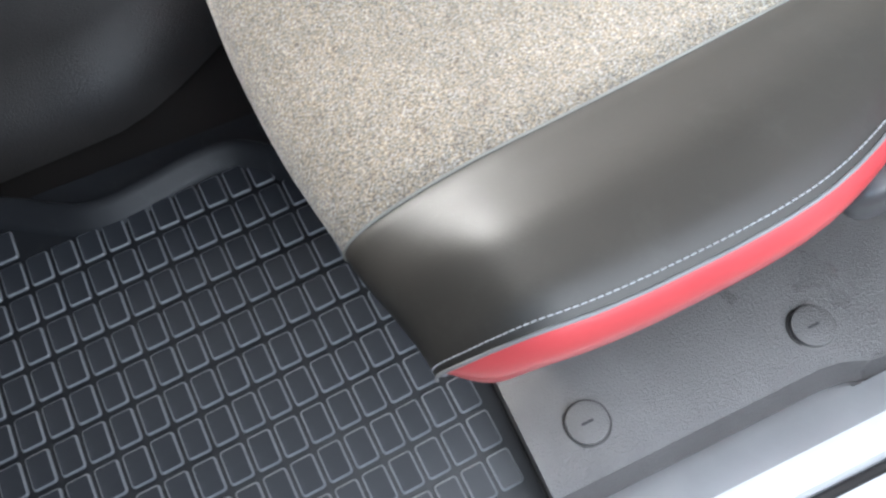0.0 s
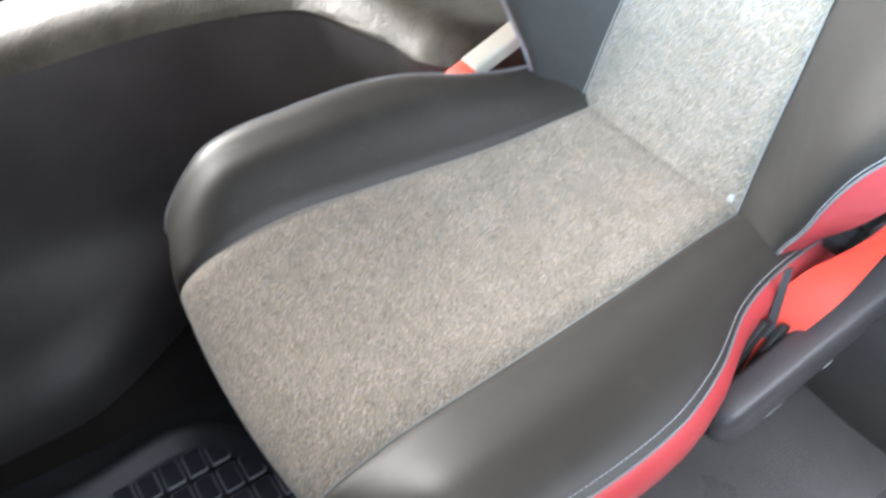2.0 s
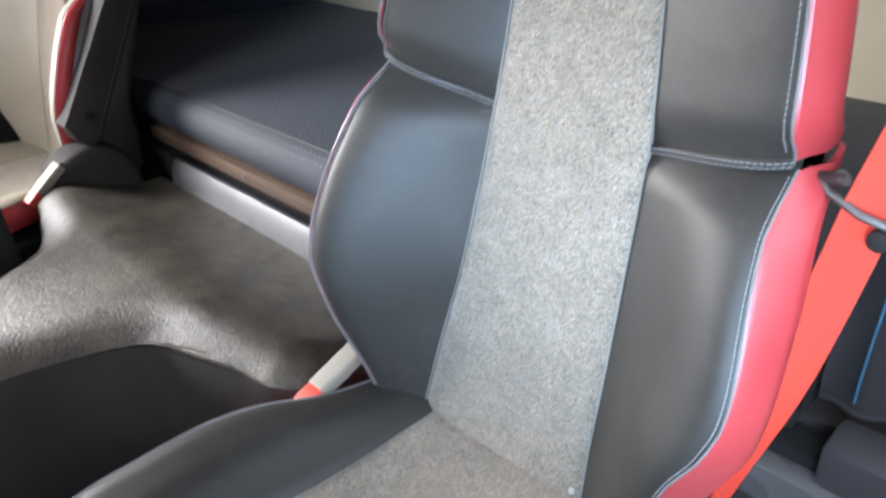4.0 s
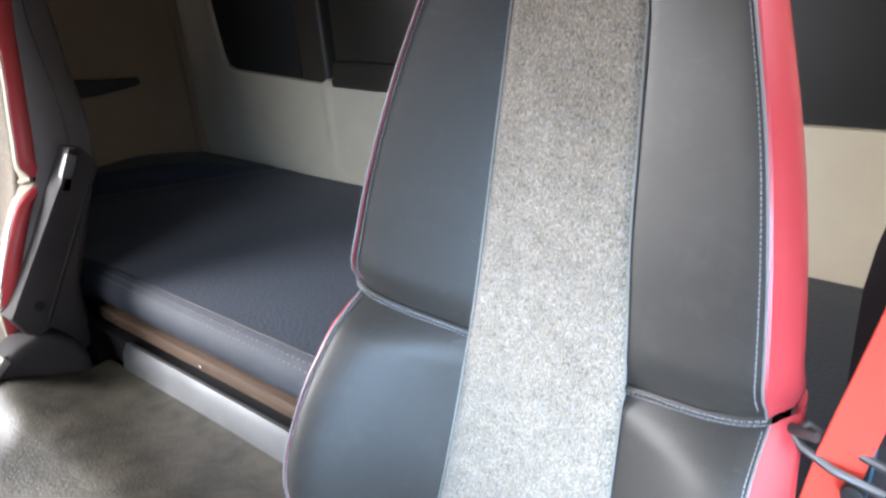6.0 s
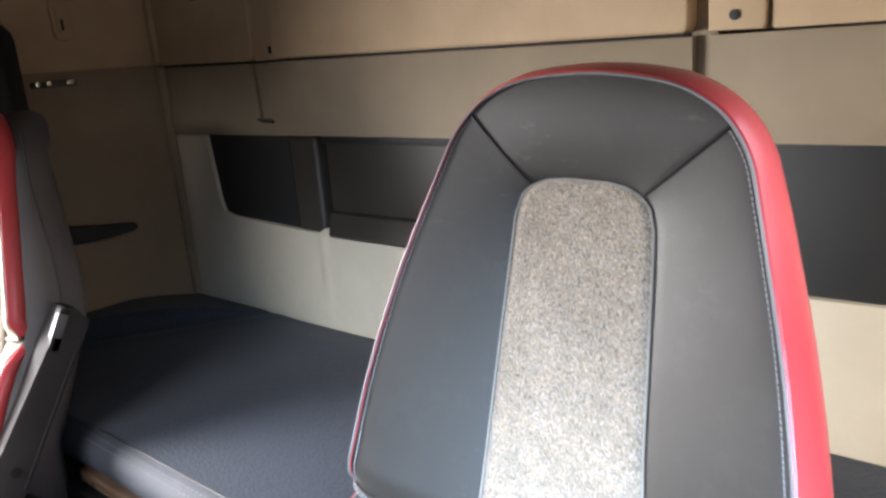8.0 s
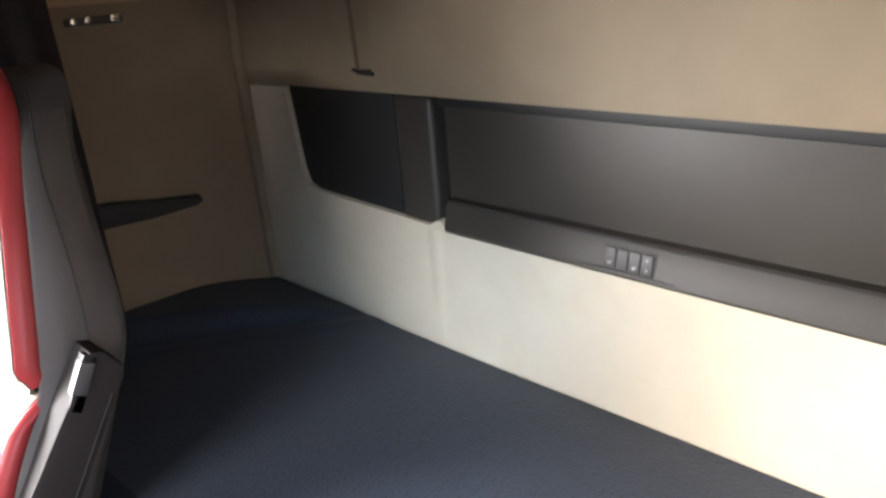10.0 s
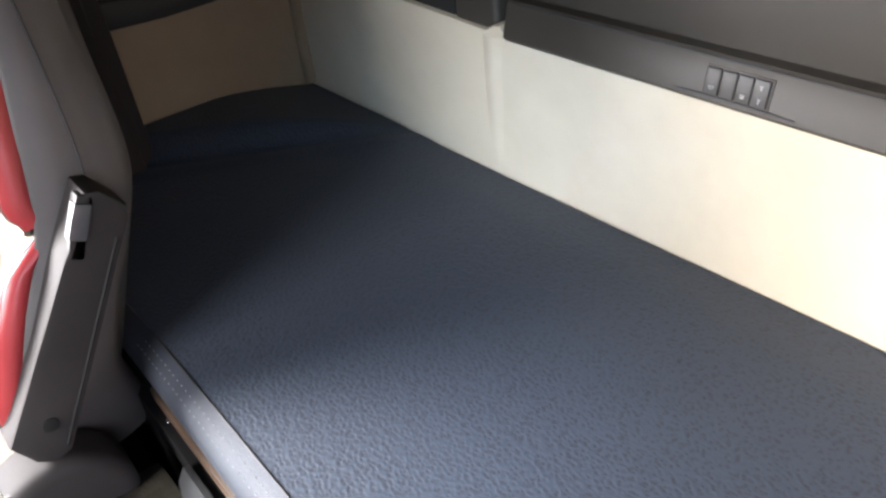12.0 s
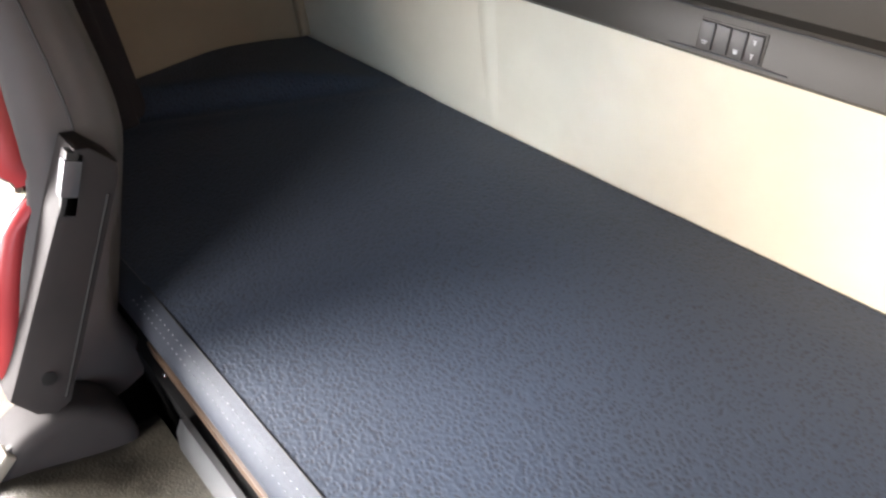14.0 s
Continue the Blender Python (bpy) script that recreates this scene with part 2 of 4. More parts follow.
def ground_material():
    m, nt, b = material("pale_concrete")
    v = coords(nt)
    n = noise_tex(nt, v, 3.0, 8.0)
    link(nt, ramp(nt, n, [(0.3, (0.24, 0.235, 0.225)), (0.7, (0.33, 0.325, 0.31))]), b.inputs["Base Color"])
    b.inputs["Roughness"].default_value = 0.9
    bump(nt, b, noise_tex(nt, v, 60.0, 4.0), 0.4, 0.01)
    return m


BORDER = grained("navy_border_cloth", (0.016, 0.020, 0.029), (0.027, 0.032, 0.044), 0.7, 1100.0, 0.4, 0.0008, 0.3, (0.10, 0.11, 0.125))
BELT, MATTRESS, WOOD, GROUND = belt_material(), mattress_material(), wood_material(), ground_material()


# ---- mesh helpers ----
def mesh_of(bm, mat, smooth=True):
    bmesh.ops.recalc_face_normals(bm, faces=bm.faces)
    me = bpy.data.meshes.new("mesh")
    bm.to_mesh(me)
    bm.free()
    me.materials.append(mat)
    if smooth:
        for p in me.polygons:
            p.use_smooth = True
        me.set_sharp_from_angle(angle=radians(38))
    return me


def part(name, bm, mat, parent=None, label="", smooth=True):
    ob = new(name, mesh_of(bm, mat, smooth))
    if parent is not None:
        ob.parent = parent
    if label:
        ob["label"] = label
    return ob


def thing(name, m, label, category, group="", kind=""):
    ob = new(name)
    ob.matrix_world = m
    ob.empty_display_size = 0.05
    return tagged(ob, label, category, group, kind)


def structure(name, bm, mat, label, category):
    return tagged(part(name, bm, mat), label, category, kind="structure")


def box(lo, hi, bevel=0.0, segments=2, bm=None, m=None):
    bm = bm or bmesh.new()
    r = bmesh.ops.create_cube(bm, size=1.0)
    vs = r["verts"]
    for v in vs:
        v.co = Vector([(l + h) / 2 + c * (h - l) for c, l, h in zip(v.co, lo, hi)])
    if m is not None:
        bmesh.ops.transform(bm, matrix=m, verts=vs)
    if bevel:
        es = list({e for v in vs for e in v.link_edges})
        bmesh.ops.bevel(bm, geom=es, offset=bevel, segments=segments, affect="EDGES", profile=0.6)
    return bm


def grid(fn, us, vs, bm=None, closed_u=False):
    """A sheet of quads through fn(u, v)."""
    bm = bm or bmesh.new()
    rows = [[bm.verts.new(fn(u, v)) for u in us] for v in vs]
    n = len(us)
    for a, b in zip(rows, rows[1:]):
        for i in range(n if closed_u else n - 1):
            k = (i + 1) % n
            bm.faces.new((a[i], a[k], b[k], b[i]))
    return bm


def steps(a, b, n):
    return [a + (b - a) * i / n for i in range(n + 1)]


def tube(points, radius, sides=8, bm=None):
    """A round cord along a path, with closed ends."""
    bm = bm or bmesh.new()
    pts = [Vector(p) for p in points]
    rings, up = [], None
    for i, p in enumerate(pts):
        d = (pts[min(i + 1, len(pts) - 1)] - pts[max(i - 1, 0)]).normalized()
        side = d.cross(up or Vector((0.3, 0.2, 1))).normalized()
        up = side.cross(d).normalized()
        rings.append([bm.verts.new(p + radius * (math.cos(t) * side + math.sin(t) * up)) for t in [2 * math.pi * k / sides for k in range(sides)]])
    for a, b in zip(rings, rings[1:]):
        for k in range(sides):
            bm.faces.new((a[k], a[(k + 1) % sides], b[(k + 1) % sides], b[k]))
    bm.faces.new(rings[0][::-1])
    bm.faces.new(rings[-1])
    return bm


def resample(points, gap):
    pts = [Vector(p) for p in points]
    out, carry = [], 0.0
    for a, b in zip(pts, pts[1:]):
        length = (b - a).length
        d = carry
        while d < length:
            out.append((a + (b - a) * (d / length), (b - a).normalized()))
            d += gap
        carry = d - length
    return out


def stitches(points, length=0.0037, gap=0.0052, radius=0.00056, bm=None):
    """Single stitches, one after another, along a path."""
    bm = bm or bmesh.new()
    for p, d in resample(points, gap):
        tube([p - d * length / 2, p - d * length / 4 + Vector((0, 0, radius * 0.6)), p + d * length / 4 + Vector((0, 0, radius * 0.6)), p + d * length / 2], radius, 5, bm)
    return bm


def prism(points, lo, hi, axis, bevel=0.0, segments=2):
    """A flat outline given thickness along an axis (0, 1 or 2)."""
    bm = bmesh.new()

    def place(p, h):
        q = list(p)
        q.insert(axis, h)
        return bm.verts.new(q)
    a, b = [place(p, lo) for p in points], [place(p, hi) for p in points]
    bm.faces.new(a)
    bm.faces.new(b[::-1])
    for i in range(len(a)):
        k = (i + 1) % len(a)
        bm.faces.new((a[i], b[i], b[k], a[k]))
    if bevel:
        bmesh.ops.recalc_face_normals(bm, faces=bm.faces)
        rim = [e for e in bm.edges if len(e.link_faces) == 2 and abs((e.verts[0].co - e.verts[1].co)[axis]) < 1e-6]
        bmesh.ops.bevel(bm, geom=rim, offset=bevel, segments=segments, affect="EDGES", profile=0.6)
    return bm


def disc(center, radius, depth, axis=2, sides=40, bevel=0.0, bm=None):
    bm = bm or bmesh.new()
    r = bmesh.ops.create_cone(bm, cap_ends=True, segments=sides, radius1=radius, radius2=radius, depth=depth)
    turn = {0: Matrix.Rotation(radians(90), 4, "Y"), 1: Matrix.Rotation(radians(90), 4, "X"), 2: Matrix.Identity(4)}[axis]
    vs = r["verts"]
    bmesh.ops.transform(bm, matrix=Matrix.Translation(center) @ turn, verts=vs)
    if bevel:
        es = [e for e in {e for v in vs for e in v.link_edges} if any(len(f.verts) > 4 for f in e.link_faces)]
        bmesh.ops.bevel(bm, geom=es, offset=bevel, segments=2, affect="EDGES", profile=0.6)
    return bm


def thicken(ob, t, facing=(0, -1, 0.6)):
    """Gives a sheet thickness behind the side that faces the given way."""
    total = sum((p.normal * p.area for p in ob.data.polygons), Vector())
    if total.dot(Vector(facing)) < 0:
        ob.data.flip_normals()
    # the sheet's border stays crisp, so that the rim does not bend its shading
    used = np.zeros(len(ob.data.edges), dtype=int)
    for p in ob.data.polygons:
        for k in p.loop_indices:
            used[ob.data.loops[k].edge_index] += 1
    for e in ob.data.edges:
        if used[e.index] == 1:
            e.use_edge_sharp = True
    mod = ob.modifiers.new("thickness", "SOLIDIFY")
    mod.thickness, mod.offset = t, -1.0
    return ob


def lerp_table(x, table):
    """A smooth curve through a table of (place, value), level beyond its ends."""
    n = len(table) - 1
    if x <= table[0][0]:
        return table[0][1]
    if x >= table[n][0]:
        return table[n][1]
    i = next(k for k in range(n) if x <= table[k + 1][0])

    def slope(k):
        a, b = table[max(k - 1, 0)], table[min(k + 1, n)]
        return (b[1] - a[1]) / (b[0] - a[0])
    (xa, ya), (xb, yb) = table[i], table[i + 1]
    h = xb - xa
    f = (x - xa) / h
    return (ya * (1 + 2 * f) * (1 - f) ** 2 + slope(i) * h * f * (1 - f) ** 2 + yb * f * f * (3 - 2 * f) + slope(i + 1) * h * f * f * (f - 1))


def smooth01(t):
    t = max(0.0, min(1.0, t))
    return t * t * (3 - 2 * t)


# ---- the cab's shell ----
NEAR_X, FAR_X, REAR_Y, ROOF_Z = 0.47, -1.945, 1.28, 2.05

tagged(part("ground", box((-60, -60, -1.30), (60, 60, -1.20)), GROUND), "grey sunlit concrete yard outside the open door", "ground", kind="structure")
structure("floor", box((-1.95, -1.15, -0.06), (0.40, 1.30, -0.012), 0.004), SHELL, "dark cab floor under the rubber mat", "floor")
# the roof is out of view; its dark colour only limits bounced light
structure("ceiling", box((-2.05, -1.25, ROOF_Z), (0.57, 1.40, ROOF_Z + 0.05)), DARK_PANEL, "unseen cab roof, kept dark to cut bounced light", "ceiling")
# front wall with the windscreen's opening, all unseen
structure("wall_front", box((-2.0, -1.25, -0.06), (0.53, -0.80, 0.80)), SHELL, "dark lower front wall of the cab", "wall")
# unseen blocks, added and sized to keep windscreen light off seats and floor
structure("shade_block_near", box((-0.46, -1.25, 0.80), (0.53, -0.66, 1.26), 0.02), SHELL, "unseen dashboard block added to shade the near seat and footwell", "wall")
structure("shade_block_far", box((-2.0, -1.25, 0.80), (-1.19, -0.68, 1.0), 0.02), SHELL, "unseen dashboard block added to shade before the far seat", "wall")
# unseen header, its height set to shade the upper rear wall
structure("wall_front_top", box((-2.0, -1.25, 1.705), (0.53, -1.15, ROOF_Z)), SHELL, "unseen header above the windscreen that shades the upper rear wall", "wall")
structure("wall_front_pillar", box((0.36, -1.25, 1.0), (0.53, -1.15, 1.705)), SHELL, "dark windscreen pillar", "wall")
# far side wall: door part with its window, and the closed part beside the bunk
structure("wall_far_door", box((-2.03, -1.15, -0.06), (-1.95, 0.50, 0.86)), SHELL, "dark far door lining", "wall")
structure("wall_far_rear_post", box((-2.03, 0.05, 0.86), (-1.95, 0.50, 1.56)), SHELL, "dark post behind the far window", "wall")
structure("wall_far_header", box((-2.03, -1.15, 1.56), (-1.95, 0.50, ROOF_Z)), SHELL, "dark header over the far window", "wall")
structure("wall_far_front_post", box((-2.03, -1.15, 0.86), (-1.95, -0.98, 1.56)), SHELL, "dark post before the far window", "wall")
structure("wall_far", box((-2.03, 0.50, -0.06), (FAR_X, 1.38, 1.434)), TAUPE, "taupe lower side wall beside the bunk", "wall")
structure("wall_far_top", box((-2.03, 0.50, 1.430), (FAR_X - 0.006, 1.38, ROOF_Z)), TAN, "tan upper side wall beside the bunk", "wall")
# near side: the doorway is open, the wall goes on behind it
structure("wall_near", box((NEAR_X, 0.78, -0.06), (0.55, 1.38, ROOF_Z)), CREAM, "cream side wall behind the doorway", "wall")
structure("wall_near_pillar", box((0.455, 0.60, -0.06), (0.55, 0.78, ROOF_Z), 0.02), DEEP_BLACK, "dark door pillar", "wall")
structure("wall_near_trim", box((0.30, 0.535, -0.06), (0.455, 0.60, 0.555), 0.012), GREY_PLASTIC, "dark grey lower trim of the door pillar", "wall")
structure("wall_near_header", box((0.455, -1.15, 1.85), (0.55, 0.60, ROOF_Z)), SHELL, "dark header over the open doorway", "wall")

# rear wall: a cream lining with a long recess for the headboard
LINING = [(-1.945, 0.40), (0.47, 0.40), (0.47, 1.205), (0.252, 1.205), (0.225, 1.00), (0.195, 0.955), (0.16, 0.942),
          (-0.240, 0.936), (-0.262, 0.948), (-0.272, 0.946), (-0.300, 0.930), (-0.34, 0.926), (-1.175, 0.926), (-1.205, 0.931), (-1.226, 0.948),
          (-1.240, 0.946), (-1.262, 0.934), (-1.36, 0.938), (-1.67, 0.951), (-1.712, 0.963), (-1.728, 1.00), (-1.756, 1.205), (-1.945, 1.205)]
structure("wall_rear", prism(LINING, REAR_Y, REAR_Y + 0.07, 1, 0.006), CREAM, "cream rear wall lining above the bunk", "wall")
structure("wall_rear_middle", prism([(-1.945, 1.209), (-0.172, 1.209), (-0.172, 1.398), (-1.325, 1.414), (-1.385, 1.414), (-1.40, 1.252), (-1.452, 1.252), (-1.462, 1.414), (-1.945, 1.424)],
          REAR_Y - 0.004, REAR_Y + 0.07, 1, 0.005), TAUPE, "taupe rear wall panel above the headboard", "wall")
structure("wall_rear_middle_side", prism([(-0.142, 1.209), (0.47, 1.209), (0.47, 1.392), (-0.142, 1.398)], REAR_Y - 0.004, REAR_Y + 0.07, 1, 0.005), TAUPE, "taupe rear wall panel beside an upright groove", "wall")
structure("wall_rear_strap_panel", prism([(-1.448, 1.256), (-1.404, 1.256), (-1.389, 1.412), (-1.458, 1.412)], REAR_Y + 0.004, REAR_Y + 0.07, 1, 0.003), TAUPE, "narrow taupe strap panel set in the rear wall", "wall")
# the upper panels: a corner panel, a set-back strip with a latch, the long panel, and two more past an upright groove
structure("wall_rear_top_corner", prism([(-1.945, 1.430), (-1.474, 1.420), (-1.447, 1.424), (-1.436, 1.442), (-1.434, ROOF_Z), (-1.945, ROOF_Z)], REAR_Y - 0.014, REAR_Y + 0.07, 1, 0.008, 3), TAN, "tan upper rear corner panel", "wall")
structure("wall_rear_top_strip", box((-1.442, REAR_Y - 0.004, 1.418), (-1.330, REAR_Y + 0.07, ROOF_Z), 0.004), TAN, "narrow set-back tan strip between upper panels", "wall")
structure("wall_rear_top", prism([(-1.340, 1.440), (-1.334, 1.426), (-1.318, 1.420), (-0.190, 1.404), (-0.178, 1.408), (-0.172, 1.418), (-0.172, ROOF_Z), (-1.342, ROOF_Z)], REAR_Y - 0.020, REAR_Y + 0.07, 1, 0.009, 3), TAN, "tan upper rear wall panel with a rounded lower edge", "wall")
structure("wall_rear_top_narrow", prism([(-0.142, 1.404), (-0.050, 1.402), (-0.045, 1.408), (-0.045, ROOF_Z), (-0.142, ROOF_Z)], REAR_Y - 0.014, REAR_Y + 0.07, 1, 0.006), TAN, "narrow tan upper panel beside an upright groove", "wall")
structure("wall_rear_top_side", prism([(-0.041, 1.406), (-0.035, 1.401), (0.47, 1.396), (0.47, ROOF_Z), (-0.041, ROOF_Z)], REAR_Y - 0.004, REAR_Y + 0.07, 1, 0.005), TAN, "tan upper rear panel behind the seat", "wall")
structure("wall_rear_groove", box((-0.180, REAR_Y + 0.014, 1.20), (-0.134, REAR_Y + 0.069, ROOF_Z)), TAUPE, "taupe lining at the bottom of an upright groove", "wall")
structure("wall_rear_back", box((-1.99, REAR_Y + 0.072, -0.06), (0.55, REAR_Y + 0.12, ROOF_Z)), SHELL, "outer rear wall of the cab", "wall")


# a soft upright crease in the lining below the notch
structure("wall_rear_crease", grid(lambda u, z: Vector((-1.245 + 0.055 * u, REAR_Y + 0.003 - 0.0085 * math.exp(-(u / 0.42) ** 2) * (0.55 + 0.45 * smooth01((z - 0.66) / 0.2)), z)), steps(-1, 1, 20), steps(0.62, 0.926, 8)), CREAM, "soft upright crease in the cream lining", "wall")


# ---- headboard in the recess ----
def build_headboard():
    hb = thing("headboard", pose(0, 0, 0), "long dark headboard panel recessed in the cream rear wall", "headboard")
    part("back_panel", box((-1.22, REAR_Y + 0.030, 0.93), (-0.28, REAR_Y + 0.066, 1.2), 0.004), DARK_PANEL, hb)
    # a sloping shelf lip runs along the lower edge
    prof = [(REAR_Y + 0.030, 0.930), (REAR_Y - 0.004, 0.928), (REAR_Y - 0.010, 0.935), (REAR_Y + 0.002, 0.990), (REAR_Y + 0.008, 0.996), (REAR_Y + 0.030, 0.997)]
    lip = prism([(p[0], p[1]) for p in prof], -1.205, -0.295, 0, 0.002)
    part("shelf_lip", lip, DARK_PANEL, hb, "sloping dark lip with rounded ends")
    part("top_rail", box((-1.22, REAR_Y + 0.012, 1.188), (-0.28, REAR_Y + 0.030, 1.207), 0.004), BLACK_PANEL, hb, "dark rail under the upper panel")
    for x0, x1, name in ((-1.760, -1.357, "bin"), (-0.143, 0.255, "bin")):
        part(name, box((x0, REAR_Y + 0.014, 0.925), (x1, REAR_Y + 0.071, 1.208), 0.002), BLACK_PANEL, hb, "black storage bin face")
    for x0, x1 in ((-1.355, -1.240), (-0.262, -0.145)):
        part("end_panel", box((x0, REAR_Y + 0.010, 0.925), (x1, REAR_Y + 0.071, 1.206), 0.012, 3), DARK_PANEL, hb)
    # the highlight along the lip's top, laid on as a paler cord
    part("lip_highlight", tube([(x, REAR_Y + 0.0025, 0.9925) for x in steps(-1.190, -0.31, 30)], 0.0014, 6), PIPING, hb, "pale cord for the highlight on the upper edge")
    # a thin moulded line under the switches
    part("ridge", tube([(x, REAR_Y - 0.0088, 0.939 + 0.002 * math.sin(math.pi * (x + 0.852) / 0.177)) for x in steps(-0.852, -0.675, 12)], 0.0016), PIPING, hb)
    return hb


build_headboard()


def build_switches():
    sw = thing("switch_panel", pose(0, 0, 0), "four dark rocker switches with pale symbols in the headboard lip", "switch")
    lean = Matrix.Translation((-0.7615, REAR_Y - 0.0045, 0.9625)) @ Matrix.Rotation(radians(-11), 4, "X")
    part("bezel", box((-0.0495, -0.001, -0.0215), (0.0495, 0.012, 0.0205), 0.002, m=lean), DARK_PANEL, sw)
    for i in range(4):
        x = -0.0465 + i * 0.0236
        key = part("rocker", box((x, -0.0042, -0.0190), (x + 0.0215, 0.006, 0.0180), 0.0022, m=lean), SWITCH, sw)
        # printed symbols: bars of their size
        marks = {0: [(-0.008, 0.009, 0.0016), (-0.011, 0.006, 0.0012)], 2: [(-0.0085, 0.007, 0.0014), (-0.0115, 0.0055, 0.0032)], 3: [(0.0095, 0.005, 0.0012), (0.0065, 0.0022, 0.0040), (-0.0080, 0.0050, 0.0014), (-0.0115, 0.0016, 0.0050)]}.get(i, [])
        for z, w, h in marks:
            part("symbol", box((x + 0.0108 - w / 2, -0.0048, z - h / 2), (x + 0.0108 + w / 2, -0.0040, z + h / 2), m=lean), ICON, key)
        # pale strip painted as the glint on the key's upper edge
        part("highlight_ridge", box((x + 0.001, -0.0054, 0.0155), (x + 0.0205, -0.0040, 0.0172), 0.0005, m=lean), PIPING, key)
    return sw


build_switches()

structure("trim_corner", tube([(FAR_X + 0.006, REAR_Y - 0.006, z) for z in steps(0.66, 1.425, 12)], 0.016, 12), TAUPE, "rounded taupe corner strip between side and rear wall", "trim")
structure("trim_corner_top", tube([(FAR_X + 0.004, REAR_Y - 0.014, z) for z in steps(1.44, ROOF_Z - 0.01, 10)], 0.014, 12), TAN, "rounded tan corner strip above the seam", "trim")
# fittings on the walls
tagged(part("grab_handle", prism([(0.785, 0.990), (0.790, 0.942), (0.83, 0.928), (0.95, 0.922), (1.07, 0.925), (1.092, 0.934), (1.085, 0.950), (0.98, 0.964), (0.86, 0.986)], FAR_X - 0.004, FAR_X + 0.030, 0, 0.008), BLACK_PANEL),
       "dark tapered pull handle on the taupe side wall", "handle")
lampth = thing("reading_lamp", pose(0, 0, 0), "slim dark reading lamp bar with bright ends at the wall seam", "lamp")
part("bracket", box((FAR_X - 0.002, 0.860, 1.390), (FAR_X + 0.014, 0.990, 1.408), 0.005), DARK_PANEL, lampth)
for y0, y1 in ((0.868, 0.884), (0.900, 0.916), (0.958, 0.984)):
    part("lens", prism([(y0, 1.397), (y0 + 0.004, 1.409), (y1 - 0.003, 1.411), (y1, 1.400), (y1 - 0.005, 1.393)], FAR_X + 0.008, FAR_X + 0.020, 0, 0.003), CHROME, lampth, "bright lens")


def rounded_plate(y0, y1, z0, z1, r, lo, hi, bevel):
    pts = [(cy + r * math.cos(radians(90 * q + a)), cz + r * math.sin(radians(90 * q + a))) for q, (cy, cz) in enumerate(((y1 - r, z1 - r), (y0 + r, z1 - r), (y0 + r, z0 + r), (y1 - r, z0 + r))) for a in (0, 22, 45, 68, 90)]
    return prism(pts, lo, hi, 0, bevel, 3)


lockth = thing("wall_lock", pose(0, 0, 0), "tan rounded lock plate with a dark keyhole on the side wall", "lock")
part("plate", rounded_plate(0.956, 1.013, 1.520, 1.642, 0.020, FAR_X - 0.012, FAR_X + 0.003, 0.006), TAN, lockth)
part("boss", rounded_plate(0.968, 1.000, 1.540, 1.612, 0.014, FAR_X - 0.006, FAR_X + 0.008, 0.004), TAN, lockth, "raised inner boss")
part("keyhole", rounded_plate(0.978, 0.986, 1.548, 1.580, 0.0035, FAR_X, FAR_X + 0.0095, 0.001), BLACK_PANEL, lockth, "dark keyhole")
tagged(part("slot_plate", box((-1.70, REAR_Y - 0.017, 1.608), (-1.585, REAR_Y - 0.010, 1.626), 0.003), BLACK_PANEL), "dark slot in the upper rear panel", "slot")
tagged(part("latch_slot", box((-1.373, REAR_Y - 0.008, 1.436), (-1.362, REAR_Y - 0.001, 1.456), 0.002), BLACK_PANEL), "small dark latch slot at the panel seam", "slot")
tagged(part("screw_cap", disc((-0.096, REAR_Y - 0.015, 1.428), 0.009, 0.006, 1, 24, 0.002), BLACK_PANEL), "small black screw cap on the rear panel", "screw")
tagged(part("coat_hook", tube([(-1.462, REAR_Y - 0.004, 1.256), (-1.43, REAR_Y - 0.012, 1.250), (-1.386, REAR_Y - 0.010, 1.249)], 0.004), PIPING), "slim hook edge at the strap panel's foot", "hook")


# ---- the bunk ----
def build_bunk():
    base = thing("bunk_base", pose(0, 0, 0), "dark bunk base with a worn wooden strip and metal trim", "bunk")
    part("front_board", box((-1.94, 0.552, 0.0), (0.44, 0.60, 0.515), 0.004), DEEP_BLACK, base)
    part("deck", box((-1.94, 0.60, 0.50), (0.44, 1.278, 0.53), 0.003), SHELL, base)
    part("wooden_strip", box((-1.30, 0.534, 0.520), (-0.25, 0.60, 0.552), 0.004), WOOD, base, "worn brown wooden strip")
    for x in (-1.22, -0.86, -0.5):
        part("screw", disc((x, 0.5285, 0.538), 0.0045, 0.004, 1, 12, 0.001), CHROME, base)
    trim = prism([(0.492, 0.452), (0.500, 0.450), (0.520, 0.492), (0.522, 0.510), (0.512, 0.512), (0.498, 0.490)], -1.145, -0.22, 0, 0.002)
    part("metal_trim", trim, ALU, base, "scuffed grey metal trim")
    part("kick_panel", box((-1.90, 0.522, 0.0), (-0.10, 0.552, 0.50), 0.003), DEEP_BLACK, base)
    part("kick_panel", box((-0.098, 0.520, 0.0), (0.44, 0.552, 0.50), 0.003), SILL, base, "dark grey grained panel by the doorway")
    return base


build_bunk()


